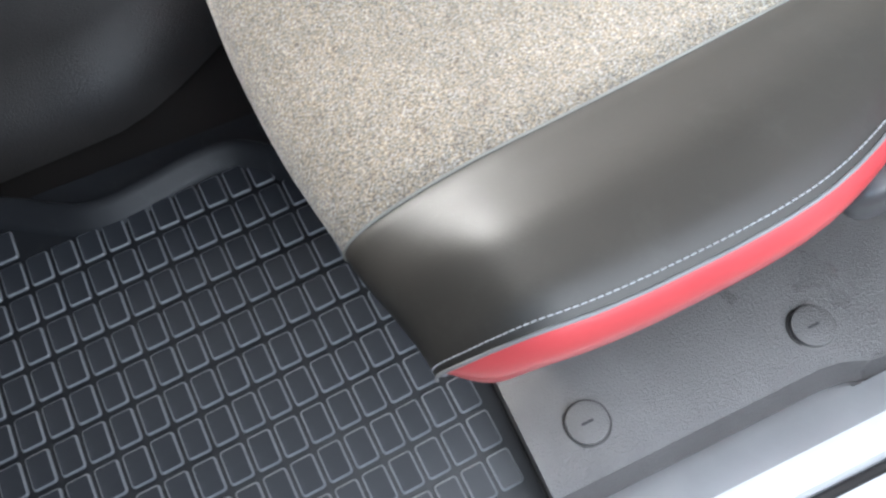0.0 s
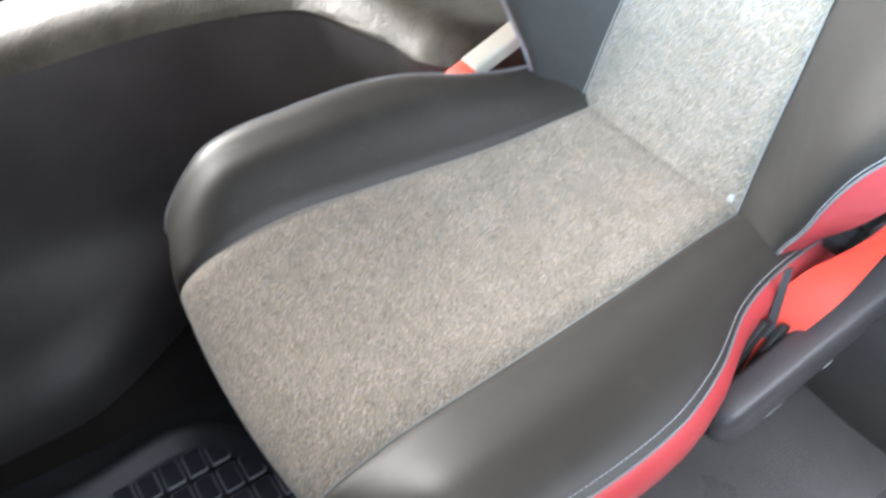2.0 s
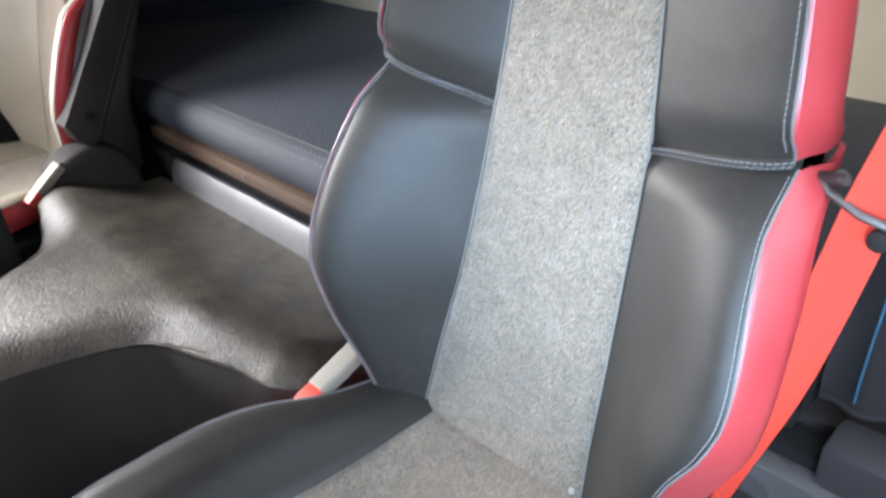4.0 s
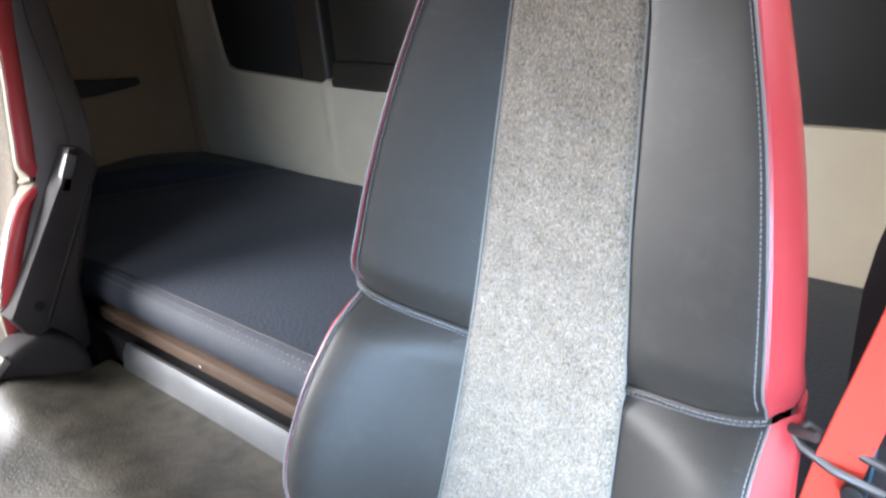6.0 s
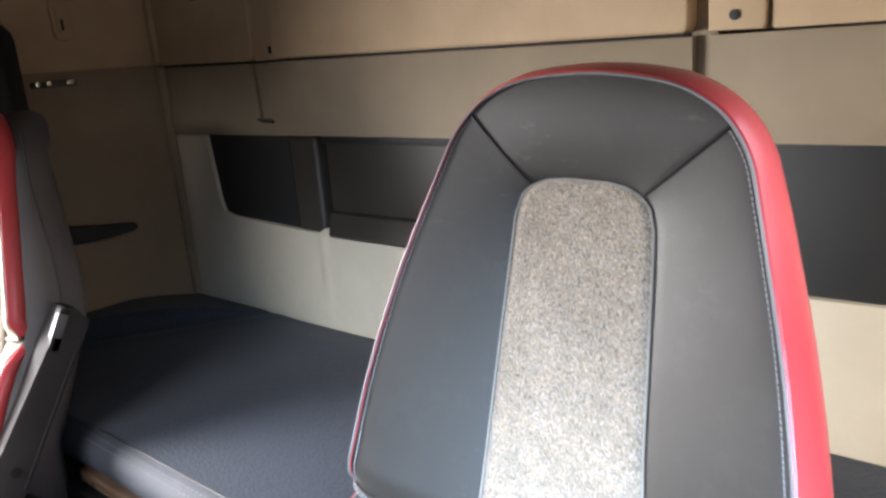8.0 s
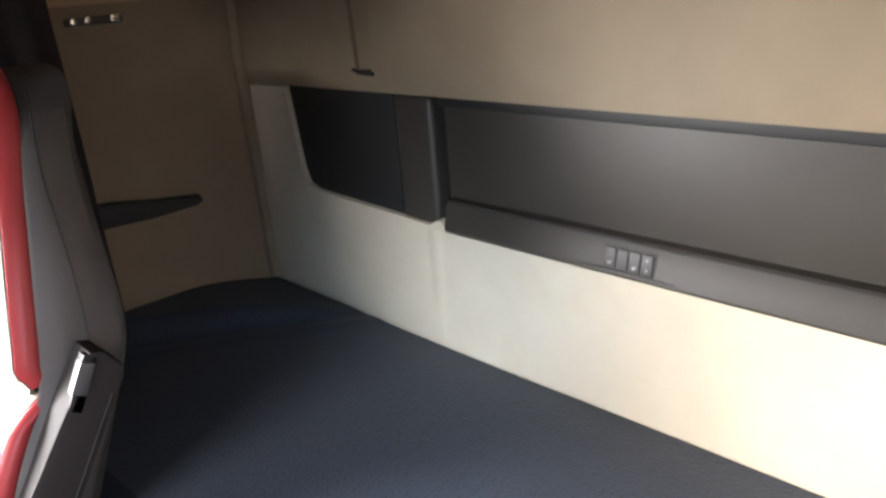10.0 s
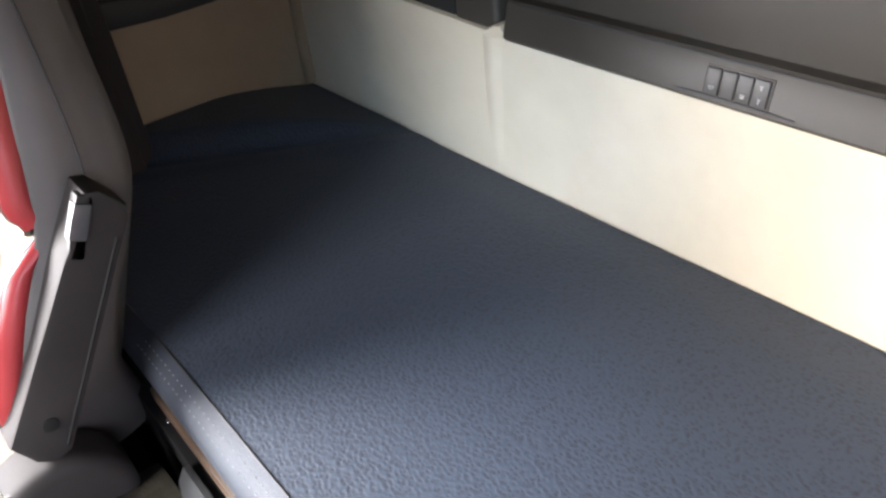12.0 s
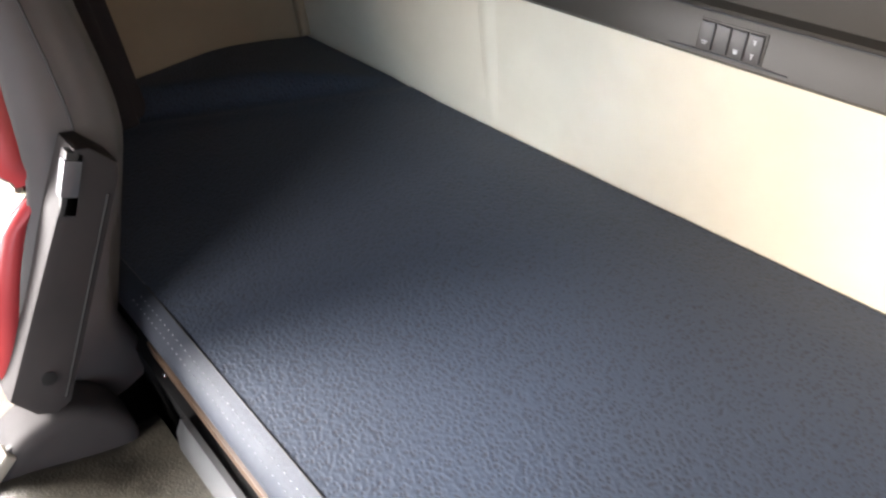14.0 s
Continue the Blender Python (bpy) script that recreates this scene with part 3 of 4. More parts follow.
def build_mattress():
    mt = thing("mattress", pose(0, 0, 0), "dark navy dimpled mattress on the bunk", "mattress")
    x0, x1, y1 = -1.938, 0.262, 1.276
    prof = [(0.575, 0.556), (0.548, 0.560), (0.537, 0.574), (0.534, 0.594), (0.538, 0.614), (0.547, 0.630), (0.559, 0.6405), (0.572, 0.6465)]

    def swell(x, y):
        return 0.004 * math.sin(3.1 * x + 1) * math.sin(5.0 * y) + 0.010 * smooth01((y - 0.58) / 0.25) * smooth01((y1 - y) / 0.1)

    side = bmesh.new()
    xs = steps(x0, x1, 60)
    grid(lambda x, v: Vector((x, prof[v][0], prof[v][1] - (0.012 * smooth01((-1.30 - x) / 0.2)))), xs, list(range(len(prof))), side)
    thicken(part("front_border", side, BORDER, mt, "navy border with pale flecks of thread"), 0.02, (0, -1, 0.5))
    top = bmesh.new()
    ys = [0.574, 0.578, 0.584] + steps(0.592, y1, 40)

    def rise(x, y):
        """The far end is bunched up against the side wall behind a slanting crease."""
        d = -1.906 + 0.678 * (y - 0.77) - x
        return 0.055 * smooth01((d + 0.055) / 0.07) * smooth01((1.34 - y) / 0.35) + 0.004 * math.exp(-((d + 0.08) / 0.03) ** 2) 

    fine = steps(x0, -1.5, 40)[:-1] + steps(-1.5, x1, 48)
    grid(lambda x, y: Vector((x, y, 0.6475 + 0.008 * smooth01((x + 1.3) / 0.9) * smooth01((y - 0.7) / 0.4) + swell(x, y) * 0.5
                              - 0.012 * smooth01((-1.30 - x) / 0.2) * smooth01((0.9 - y) / 0.3) * smooth01((x + 1.90) / 0.25) + rise(x, y))), fine, ys, top)
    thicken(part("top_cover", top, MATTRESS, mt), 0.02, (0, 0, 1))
    part("seam", tube([(x, 0.5732, 0.6474) for x in steps(-1.31, x1, 40)], 0.0016, 6), BLACK_PANEL, mt, "dark seam")
    part("border_stitching", stitches([(x, 0.5475, 0.6310) for x in steps(-1.31, 0.1, 20)] + [(x, 0.5585, 0.6405) for x in steps(0.1, -1.31, 20)], 0.004, 0.015, 0.0007), STITCH, mt)
    part("core", box((x0, 0.56, 0.531), (x1, y1, 0.62), 0.01), SHELL, mt)
    return mt


build_mattress()


# ---- engine tunnel ----
CONTOUR = [(-0.690, -1.14), (-0.675, -0.60), (-0.662, -0.20), (-0.640, -0.04), (-0.606, 0.050), (-0.566, 0.125), (-0.528, 0.160), (-0.454, 0.186), (-0.371, 0.212), (-0.305, 0.230), (-0.275, 0.28), (-0.275, 0.495)]
MIRROR = -1.55


def contour(s):
    n = len(CONTOUR) - 1
    i = min(int(s), n - 1)
    p = [CONTOUR[max(0, min(n, i + k))] for k in (-1, 0, 1, 2)]
    return tuple(0.5 * (2 * p[1][c] + (p[2][c] - p[0][c]) * (s - i) + (2 * p[0][c] - 5 * p[1][c] + 4 * p[2][c] - p[3][c]) * (s - i) ** 2
                        + (3 * p[1][c] - p[0][c] - 3 * p[2][c] + p[3][c]) * (s - i) ** 3) for c in (0, 1))


def tunnel_top(y):
    return 0.53 - 0.075 * smooth01((y - 0.22) / 0.25)


def build_tunnel():
    tn = thing("engine_tunnel", pose(0, 0, 0), "dark grained engine tunnel between the seats, dusty on top", "engine tunnel", kind="structure")
    ss = [i / 8 for i in range(0, 8 * (len(CONTOUR) - 1) + 1)]
    top = bmesh.new()
    rim_line = [contour(s) for s in ss]

    def across(w, s):
        x, y = contour(s)
        fx = MIRROR - x
        px = x + (fx - x) * w
        edge = min(math.hypot(abs(px - MIRROR / 2) - (cx - MIRROR / 2), y - cy) for cx, cy in rim_line)
        round_off = 0.036 * (1 - min(1.0, edge / 0.085)) ** 2
        return Vector((px, y, tunnel_top(y) - round_off + 0.004 * math.sin(9 * px) * math.sin(7 * y)))
    grid(across, steps(0, 0.3, 44)[:-1] + steps(0.3, 0.7, 8)[:-1] + steps(0.7, 1.0, 44), ss, top)
    part("top", top, TUNNEL, tn, "dusty grained cover lit from the windscreen")
    # side walls slope out to the floor
    drop = [(0.0, 0.0), (0.010, 0.03), (0.014, 0.10), (0.018, 0.20), (0.026, 0.28), (0.060, 0.34), (0.130, 0.38), (0.190, 0.42), (0.222, 0.47), (0.228, 0.518)]
    for sgn in (1, -1):
        side = bmesh.new()

        def wall(s, v, sgn=sgn):
            x, y = contour(s)
            out, down = drop[v]
            flare = 1.0 - smooth01((y + 0.45) / 0.45) * 0.85
            px = x + out * flare
            py = y - out * 0.35 * smooth01((y - 0.05) / 0.1)
            if sgn < 0:
                px = MIRROR - px
            h = tunnel_top(y) - 0.036
            return Vector((px, py, h - down * h / 0.518))
        grid(wall, ss, list(range(len(drop))), side)
        part("side_wall", side, TUNNEL_SIDE_SHADE, tn, "dark tunnel side with its shade put into the colour")
    return tn


build_tunnel()


# ---- door sill ----
def build_sill():
    sl = thing("door_sill", pose(0, 0, 0), "black grained plastic sill panel beside the seat", "sill", kind="structure")
    cover = bmesh.new()
    prof = [(0.02, 0.066), (0.16, 0.070), (0.19, 0.080), (0.26, 0.083), (0.315, 0.081), (0.332, 0.074), (0.340, 0.058), (0.350, 0.048)]
    ys = steps(-0.083, 1.0, 40)

    def fn(y, v):
        x, z = prof[v]
        bulge = 0.018 * smooth01((y - 0.25) / 0.06) if 5 <= v <= 7 else 0.0
        dish = -0.009 * math.exp(-((x - 0.245) / 0.05) ** 4) * smooth01((y + 0.062) / 0.022)
        return Vector((x + bulge, y, z + dish))
    grid(fn, ys, list(range(len(prof))), cover)
    thicken(part("panel", cover, SILL, sl), 0.012, (0, 0, 1))
    lip = [(0.349, 0.046), (0.352, 0.050), (0.362, 0.055), (0.376, 0.060), (0.390, 0.063), (0.398, 0.0635)]
    thicken(part("lip", grid(lambda y, v: Vector((lip[v][0] + (0.018 * smooth01((y - 0.25) / 0.06) if v < 2 else 0.0), y, lip[v][1])), ys, list(range(len(lip)))), LIP, sl, "satin grey lip"), 0.01, (0, 0, 1))
    part("riser", prism([(0.02, 0.0), (0.335, 0.0), (0.338, 0.05), (0.32, 0.074), (0.19, 0.074), (0.02, 0.06)], -0.083, -0.072, 1, 0.003), SILL, sl)
    part("trim", prism([(0.392, 0.02), (0.392, 0.058), (0.405, 0.064), (0.432, 0.058), (0.440, 0.045), (0.440, 0.02)], -1.15, 1.0, 1, 0.003), SILVER, sl, "pale satin sill trim")
    part("front_slope", prism([(0.334, -0.01), (0.345, 0.020), (0.372, 0.040), (0.394, 0.055), (0.394, -0.03)], -1.15, -0.084, 1, 0.004), SILL, sl)
    part("seal", tube([(0.446, y, 0.050) for y in steps(-1.15, 1.0, 12)], 0.006, 8), SHELL, sl, "thin dark door seal")
    part("outer_step", box((0.44, -1.15, -0.10), (0.50, 1.0, 0.03), 0.006), SILVER, sl)
    for x, y in ((0.275, -0.013), (0.289, 0.260)):
        cap = part("round_cap", disc((x, y, 0.0795), 0.0240, 0.012, 2, 48, 0.002), SILL, sl, "round plastic cap")
        # a dark disc: its ring paints the shade in the cap's groove
        part("groove", disc((x, y, 0.0752), 0.0268, 0.008, 2, 48, 0.001), SHELL, cap)
        part("slot", box((x - 0.0015, y - 0.007, 0.0850), (x + 0.0015, y + 0.007, 0.0862), 0.0004), PIPING, cap)
    return sl


build_sill()


# ---- rubber mat ----
MAT_POSE = pose(0, 0, 0.006, -5.7, 3.4, 0)   # the floor rises towards the pedals and the tunnel


def build_mat():
    mat = thing("floor_mat", MAT_POSE, "black rubber floor mat with raised rectangular studs", "mat")
    # darker than the studs: the shade of the gaps is in its colour
    part("sheet", box((-0.335, -0.98, -0.010), (0.334, -0.086, 0.0), 0.003), RUBBER, mat)
    rim = bmesh.new()
    path = [(-0.372, -0.98), (-0.362, -0.70), (-0.330, -0.60), (-0.288, -0.530), (-0.268, -0.492), (-0.262, -0.446), (-0.270, -0.390), (-0.279, -0.340), (-0.282, -0.302), (-0.274, -0.266), (-0.252, -0.234), (-0.225, -0.207), (-0.17, -0.165), (-0.11, -0.13)]
    prof = [(-0.018, -0.008), (-0.017, 0.016), (-0.013, 0.022), (-0.006, 0.022), (0.002, 0.017), (0.010, 0.012), (0.016, 0.009), (0.022, 0.005), (0.026, -0.002)]

    def fn(s, v):
        i = min(int(s), len(path) - 2)
        q = [Vector(path[max(0, min(len(path) - 1, i + k))]) for k in (-1, 0, 1, 2)]
        p = catmull(q, s - i)
        d = (catmull(q, min(1.0, s - i + 0.05)) - catmull(q, max(0.0, s - i - 0.05))).normalized()
        o, z = prof[v]
        return Vector((p.x + d.y * o, p.y - d.x * o, z))
    grid(fn, [i / 5 for i in range(5 * (len(path) - 1) + 1)], list(range(len(prof))), rim)
    thicken(part("raised_rim", rim, RUBBER, mat, "raised rounded rubber rim"), 0.006, (0, 0, 1))
    # a stud: a low block with rounded corners; edges pale from wear and painted highlight
    hx, hy, r = 0.0222, 0.0150, 0.0045
    corner = [(hx - r, hy - r), (r - hx, hy - r), (r - hx, r - hy), (hx - r, r - hy)]
    outline = [(cx + r * math.cos(radians(90 * q + a)), cy + r * math.sin(radians(90 * q + a))) for q, (cx, cy) in enumerate(corner) for a in (0, 45, 90)]
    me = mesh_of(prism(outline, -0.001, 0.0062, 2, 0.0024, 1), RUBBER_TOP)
    me.materials.append(RUBBER_WORN_GLINT)
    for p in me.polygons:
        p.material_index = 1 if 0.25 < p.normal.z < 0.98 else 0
    rng = random.Random(4)
    lay = Matrix.Translation((-0.0152, -0.5507, 0)) @ Matrix.Rotation(radians(3.0), 4, "Z")

    def inside(x, y):
        """Within the rim, and short of the sheet's edges."""
        edge = lerp_table(y, [(-0.98, -0.34), (-0.70, -0.325), (-0.60, -0.290), (-0.52, -0.246), (-0.446, -0.240), (-0.34, -0.258), (-0.30, -0.260), (-0.25, -0.240), (-0.20, -0.195), (-0.16, -0.13), (-0.13, -0.07)])
        return x > edge and x < 0.315 and -0.965 < y < -0.108
    for i in range(-7, 9):
        for k in range(-14, 15):
            p = lay @ Vector((0.0511 * i, 0.0349 * k, 0))
            if inside(p.x, p.y):
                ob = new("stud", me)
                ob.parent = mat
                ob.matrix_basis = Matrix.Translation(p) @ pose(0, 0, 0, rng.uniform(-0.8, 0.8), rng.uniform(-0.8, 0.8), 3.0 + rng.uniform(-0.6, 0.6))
    return mat


# ---- seats ----
CUSH_HALF = [(-0.19, 0.252), (-0.14, 0.268), (-0.06, 0.283), (0.02, 0.287), (0.12, 0.282), (0.19, 0.261), (0.26, 0.226), (0.33, 0.208), (0.42, 0.20)]
CUSH_IN = [(-0.18, 0.140), (-0.1, 0.140), (0.1, 0.132), (0.40, 0.116)]
CUSH_LINE = [(-0.060, 0.300), (-0.112, 0.345), (-0.150, 0.388), (-0.167, 0.420), (-0.156, 0.447), (-0.118, 0.466), (-0.05, 0.475), (0.05, 0.470), (0.2, 0.464), (0.33, 0.461), (0.42, 0.455)]


def cushion_line(v):
    n = len(CUSH_LINE) - 1
    i = min(int(v * n), n - 1)
    f = v * n - i
    p = [CUSH_LINE[max(0, min(n, i + k))] for k in (-1, 0, 1, 2)]
    return [0.5 * (2 * p[1][c] + (p[2][c] - p[0][c]) * f + (2 * p[0][c] - 5 * p[1][c] + 4 * p[2][c] - p[3][c]) * f * f
                   + (3 * p[1][c] - p[0][c] - 3 * p[2][c] + p[3][c]) * f ** 3) for c in (0, 1)]


CUSH_BOW = [(-0.29, -0.006), (-0.15, -0.010), (-0.05, -0.014), (0.05, -0.009), (0.147, 0.004), (0.25, 0.008)]


def cushion_point(u, v, lift=0.0):
    """u: -1 to 1 across, with the fabric within half the way; v: from under the front edge to the back."""
    y, z = cushion_line(v)
    tuck = max(0.0, 0.3 - v) / 0.3
    inner, outer = lerp_table(y, CUSH_IN), lerp_table(y if v > 0.3 else CUSH_LINE[3][0], CUSH_HALF) * (1 - 0.22 * tuck)
    a = abs(u)
    # the side towards the aisle is worn less: its seam sits higher and farther out near the front
    ahead = smooth01((0.28 - y) / 0.34) if u < 0 else 0.0
    inner += 0.012 * ahead
    x = inner * a / 0.5 if a <= 0.5 else inner + (outer - inner) * (a - 0.5) / 0.5
    dip = -0.010 * (1 - (a / 0.5) ** 2) * smooth01((y + 0.15) / 0.2) if a < 0.5 else 0.0
    seam = -0.006 * math.exp(-((a - 0.5) / 0.02) ** 2)
    high = 0.014 * ahead * (smooth01(a / 0.5) if a < 0.5 else 1 - smooth01((a - 0.5) / 0.5))
    rise = 0.0
    front = 1 - smooth01((y + 0.17) / 0.15)
    if a > 0.5:
        t = (a - 0.5) / 0.5
        rise = (0.050 * (0.45 * smooth01(t / 0.6) + 0.55 * t * (1.35 - 0.35 * t)) - 0.010 * max(0, (t - 0.8) / 0.2) ** 2) * (0.35 + 0.65 * smooth01((y + 0.17) / 0.10)) * (1 - 0.55 * smooth01((y - 0.15) / 0.22))
        y += 0.018 * smooth01(t) * front
    x = math.copysign(x, u) if u else 0.0
    y += lerp_table(x, CUSH_BOW) * front
    return Vector((x, y, z + dip + seam + rise + high + lift))


YC = [(0.40, 0.350), (0.47, 0.378), (0.57, 0.402), (0.68, 0.428), (0.80, 0.462), (0.92, 0.492), (1.05, 0.515), (1.20, 0.540), (1.30, 0.556), (1.40, 0.572)]
BACK_IN = [(0.44, 0.127), (0.57, 0.116), (0.68, 0.106), (0.85, 0.097), (0.97, 0.091), (1.1, 0.084), (1.24, 0.076)]
BACK_HALF = [(0.44, 0.185), (0.50, 0.205), (0.56, 0.235), (0.62, 0.260), (0.68, 0.280), (0.78, 0.276), (0.86, 0.259), (0.915, 0.250), (0.98, 0.241), (1.06, 0.226), (1.16, 0.200), (1.28, 0.160), (1.335, 0.130)]
BACK_DEPTH = [(0.44, 0.030), (0.52, 0.060), (0.60, 0.094), (0.68, 0.112), (0.78, 0.098), (0.88, 0.062), (0.93, 0.052), (1.05, 0.046), (1.2, 0.034), (1.30, 0.020), (1.4, 0.012)]


# the door side's outer seam is drawn in by its stretched cover
BACK_INSET = [(0.44, 0.004), (0.50, 0.010), (0.524, 0.012), (0.583, 0.025), (0.643, 0.029), (0.683, 0.021), (0.713, 0.014), (0.75, 0.014), (0.80, 0.018), (0.85, 0.016), (0.91, 0.012), (0.98, 0.011), (1.06, 0.009), (1.16, 0.005), (1.25, 0.002), (1.338, 0.0)]


def foot_shift(z):
    return 0.013 * (1 - smooth01((z - 0.47) / 0.24))


def tuck(x, z):
    """How far the fabric is drawn in on the door side, towards the head."""
    return 0.009 * smooth01((z - 0.85) / 0.2) * smooth01(x / 0.07)


def back_in(z, sgn):
    """Half the fabric's width on one side; at its foot the fabric sits off centre, towards the aisle."""
    return lerp_table(z, BACK_IN) - sgn * foot_shift(z)


def back_surface(x, z, t, soft=0.0):
    """The front of the backrest; t: 0 at the fabric's edge, 1 at the outer seam."""
    flat = smooth01((z - 0.82) / 0.16)
    profile = (1 - flat) * (0.6 * smooth01(t / 0.92) + 0.4 * t * (1.3 - 0.3 * t)) + flat * t * (1.25 - 0.25 * t) - 0.09 * max(0.0, (t - 0.84) / 0.16) ** 2
    y = lerp_table(z, YC) - lerp_table(z, BACK_DEPTH) * profile
    return Vector((x, y + 0.0015 * math.exp(-(t / 0.04) ** 2) + soft, z))


def catmull(p, f):
    return 0.5 * (2 * p[1] + (p[2] - p[0]) * f + (2 * p[0] - 5 * p[1] + 4 * p[2] - p[3]) * f * f + (3 * p[1] - p[0] - 3 * p[2] + p[3]) * f ** 3)


def arc_table(points, n, before=None, after=None):
    """A smooth curve through the points; before and after: the next points of the outline beyond its ends."""
    pts = [Vector(q) for q in points]
    pts = [Vector(before) if before else pts[0]] + pts + [Vector(after) if after else pts[-1]]
    out = []
    for i in range(len(points) - 1):
        out += [catmull(pts[i:i + 4], k / n) for k in range(n)]
    return out + [Vector(points[-1])]


# upper part: outlines of the fabric and of the outer seam, from the fold up one side to the head
UP_IN = arc_table([(0.095, 0.873), (0.091, 0.97), (0.084, 1.10), (0.079, 1.20), (0.076, 1.238), (0.070, 1.258), (0.060, 1.268)], 5, after=(0.044, 1.275))
UP_OUT = arc_table([(0.251, 0.910), (0.241, 0.98), (0.226, 1.06), (0.200, 1.16), (0.160, 1.28), (0.148, 1.312), (0.130, 1.338)], 5, after=(0.106, 1.357))
HEAD_IN = arc_table([(0.060, 1.268), (0.044, 1.275), (0.02, 1.278), (0.0, 1.279), (-0.02, 1.278), (-0.044, 1.275), (-0.060, 1.268)], 6, (0.070, 1.258), (-0.070, 1.258))
HEAD_OUT = arc_table([(0.130, 1.338), (0.106, 1.357), (0.068, 1.3715), (0.0, 1.378), (-0.068, 1.3715), (-0.106, 1.357), (-0.130, 1.338)], 6, (0.148, 1.312), (-0.148, 1.312))


def half_outline():
    """The backrest's outer seam from its foot up one side to the fold, then to the middle of the head."""
    low = [Vector((lerp_table(z, BACK_HALF), z)) for z in steps(0.45, 0.897, 24)]
    return low, UP_OUT, HEAD_OUT[:len(HEAD_OUT) // 2 + 1]


def edge3(p, t=1.0):
    return back_surface(p.x, p.y, t)


def outward(seam2d):
    out = []
    for i, p in enumerate(seam2d):
        d = seam2d[min(i + 1, len(seam2d) - 1)] - seam2d[max(i - 1, 0)]
        n = Vector((d.y, -d.x)).normalized()
        out.append(Vector((n.x, 0, n.y)))
    return out


RED_SECTION = [(-0.001, -0.0025), (0.0025, -0.001), (0.006, 0.010), (0.0085, 0.027), (0.0085, 0.046), (0.005, 0.062), (0.0, 0.070)]
SHELL_SECTION = [(-0.002, 0.062), (-0.003, 0.070), (-0.006, 0.085), (-0.012, 0.110), (-0.022, 0.132), (-0.05, 0.147)]


def mirror_verts(bm):
    for v in bm.verts:
        v.co.x = -v.co.x
    return bm


def build_seat(m, label, leather, flip=False):
    """A cab seat: cushion and backrest with fabric middles, leather bolsters, red side bands and a dark shell."""
    seat = thing("cab_seat", m, label, "seat", "cab seats")
    side = -1 if flip else 1
    put = (lambda bm: mirror_verts(bm)) if flip else (lambda bm: bm)
    vs = steps(0.0, 1.0, 44)
    cushion = part("cushion_fabric", put(grid(lambda u, v: cushion_point(u, v, 0.002), steps(-0.497, 0.497, 24), vs)), FABRIC, seat, "grey-beige heather fabric")
    thicken(cushion, 0.01)
    for sgn in (1, -1):
        bol = part("cushion_bolster", put(grid(lambda u, v: cushion_point(sgn * u, v), steps(0.5, 1.0, 18), vs)), leather, seat)
        thicken(bol, 0.01)
        edge = [cushion_point(sgn, v) for v in steps(0.30, 1.0, 60)]
        part("cushion_piping", put(tube([p + Vector((sgn * 0.001, 0, 0.0)) for p in edge], 0.0014, 6)), EDGE, bol)
        part("stitching", put(stitches([cushion_point(sgn * 0.980, v, 0.0008) for v in steps(0.30, 0.99, 70)])), STITCH, bol, "pale contrast stitching")
        # red band hangs below the seam and dies out towards the front
        vv = steps(0.36, 1.0, 50)

        def band(v, k, sgn=sgn):
            p = cushion_point(sgn, v)
            grow = smooth01((v - 0.36) / 0.14)
            o, d = [(0.0, 0.0), (0.006, 0.004), (0.0125, 0.020), (0.0135, 0.043), (0.005, 0.068), (-0.012, 0.078)][k]
            return p + Vector((sgn * o * grow, 0, -d * (0.06 + 0.80 * grow)))
        rb = part("red_band", put(grid(band, vv, list(range(6)))), RED, seat, "red leather side band")
        thicken(rb, 0.006, (sgn * side, 0, 0))
    part("cushion_seam", put(tube([cushion_point(0.5, v, 0.001) for v in steps(0.05, 1.0, 50)], 0.0014, 6)), SEAM, seat)
    part("cushion_seam", put(tube([cushion_point(-0.5, v, 0.001) for v in steps(0.05, 1.0, 50)], 0.0014, 6)), SEAM, seat)
    # filling under the covers, and the pedestal
    def pan(u, v):
        p = cushion_point(u, v)
        return Vector((p.x * 0.97, p.y + 0.006, min(p.z - 0.014, 0.46)))
    part("cushion_core", put(grid(pan, steps(-1, 1, 20), vs)), SHELL, seat)
    part("seat_pan", put(box((-0.21, -0.11, 0.29), (0.21, 0.44, 0.395), 0.03, 3)), SHELL, seat)
    part("pedestal", put(box((-0.17, -0.04, 0.0), (0.17, 0.38, 0.30), 0.03, 3)), SHELL, seat)
    # backrest: it sits a little twisted on its hinges; lower bolsters first
    if not flip:
        twist = Matrix.Translation((0, 0.47, 0)) @ Matrix.Rotation(radians(2.0), 4, "Z") @ Matrix.Translation((0, -0.47, 0))

        def put(bm):
            bmesh.ops.transform(bm, matrix=twist, verts=bm.verts)
            return bm
    else:
        def put(bm):
            bmesh.ops.translate(bm, vec=(0, 0.013, 0), verts=bm.verts)
            return mirror_verts(bm)
    red_section = [(o, d * (0.56 if flip else 1.0)) for o, d in RED_SECTION]
    shell_section = [(o + 0.004, d) for o, d in ((0.002, 0.034), (0.006, 0.040), (0.007, 0.085), (0.003, 0.128), (-0.008, 0.162), (-0.04, 0.185))] if flip else SHELL_SECTION
    low = half_outline()[0]
    zs = steps(0.445, 0.905, 34)

    def rounded(z, z0, z1, r=0.028):
        k = min(z - z0, z1 - z)
        return 0.024 * (1 - smooth01(k / r)) ** 2
    def inset(z, sgn):
        return lerp_table(z, BACK_INSET) if sgn > 0 and not flip else 0.0

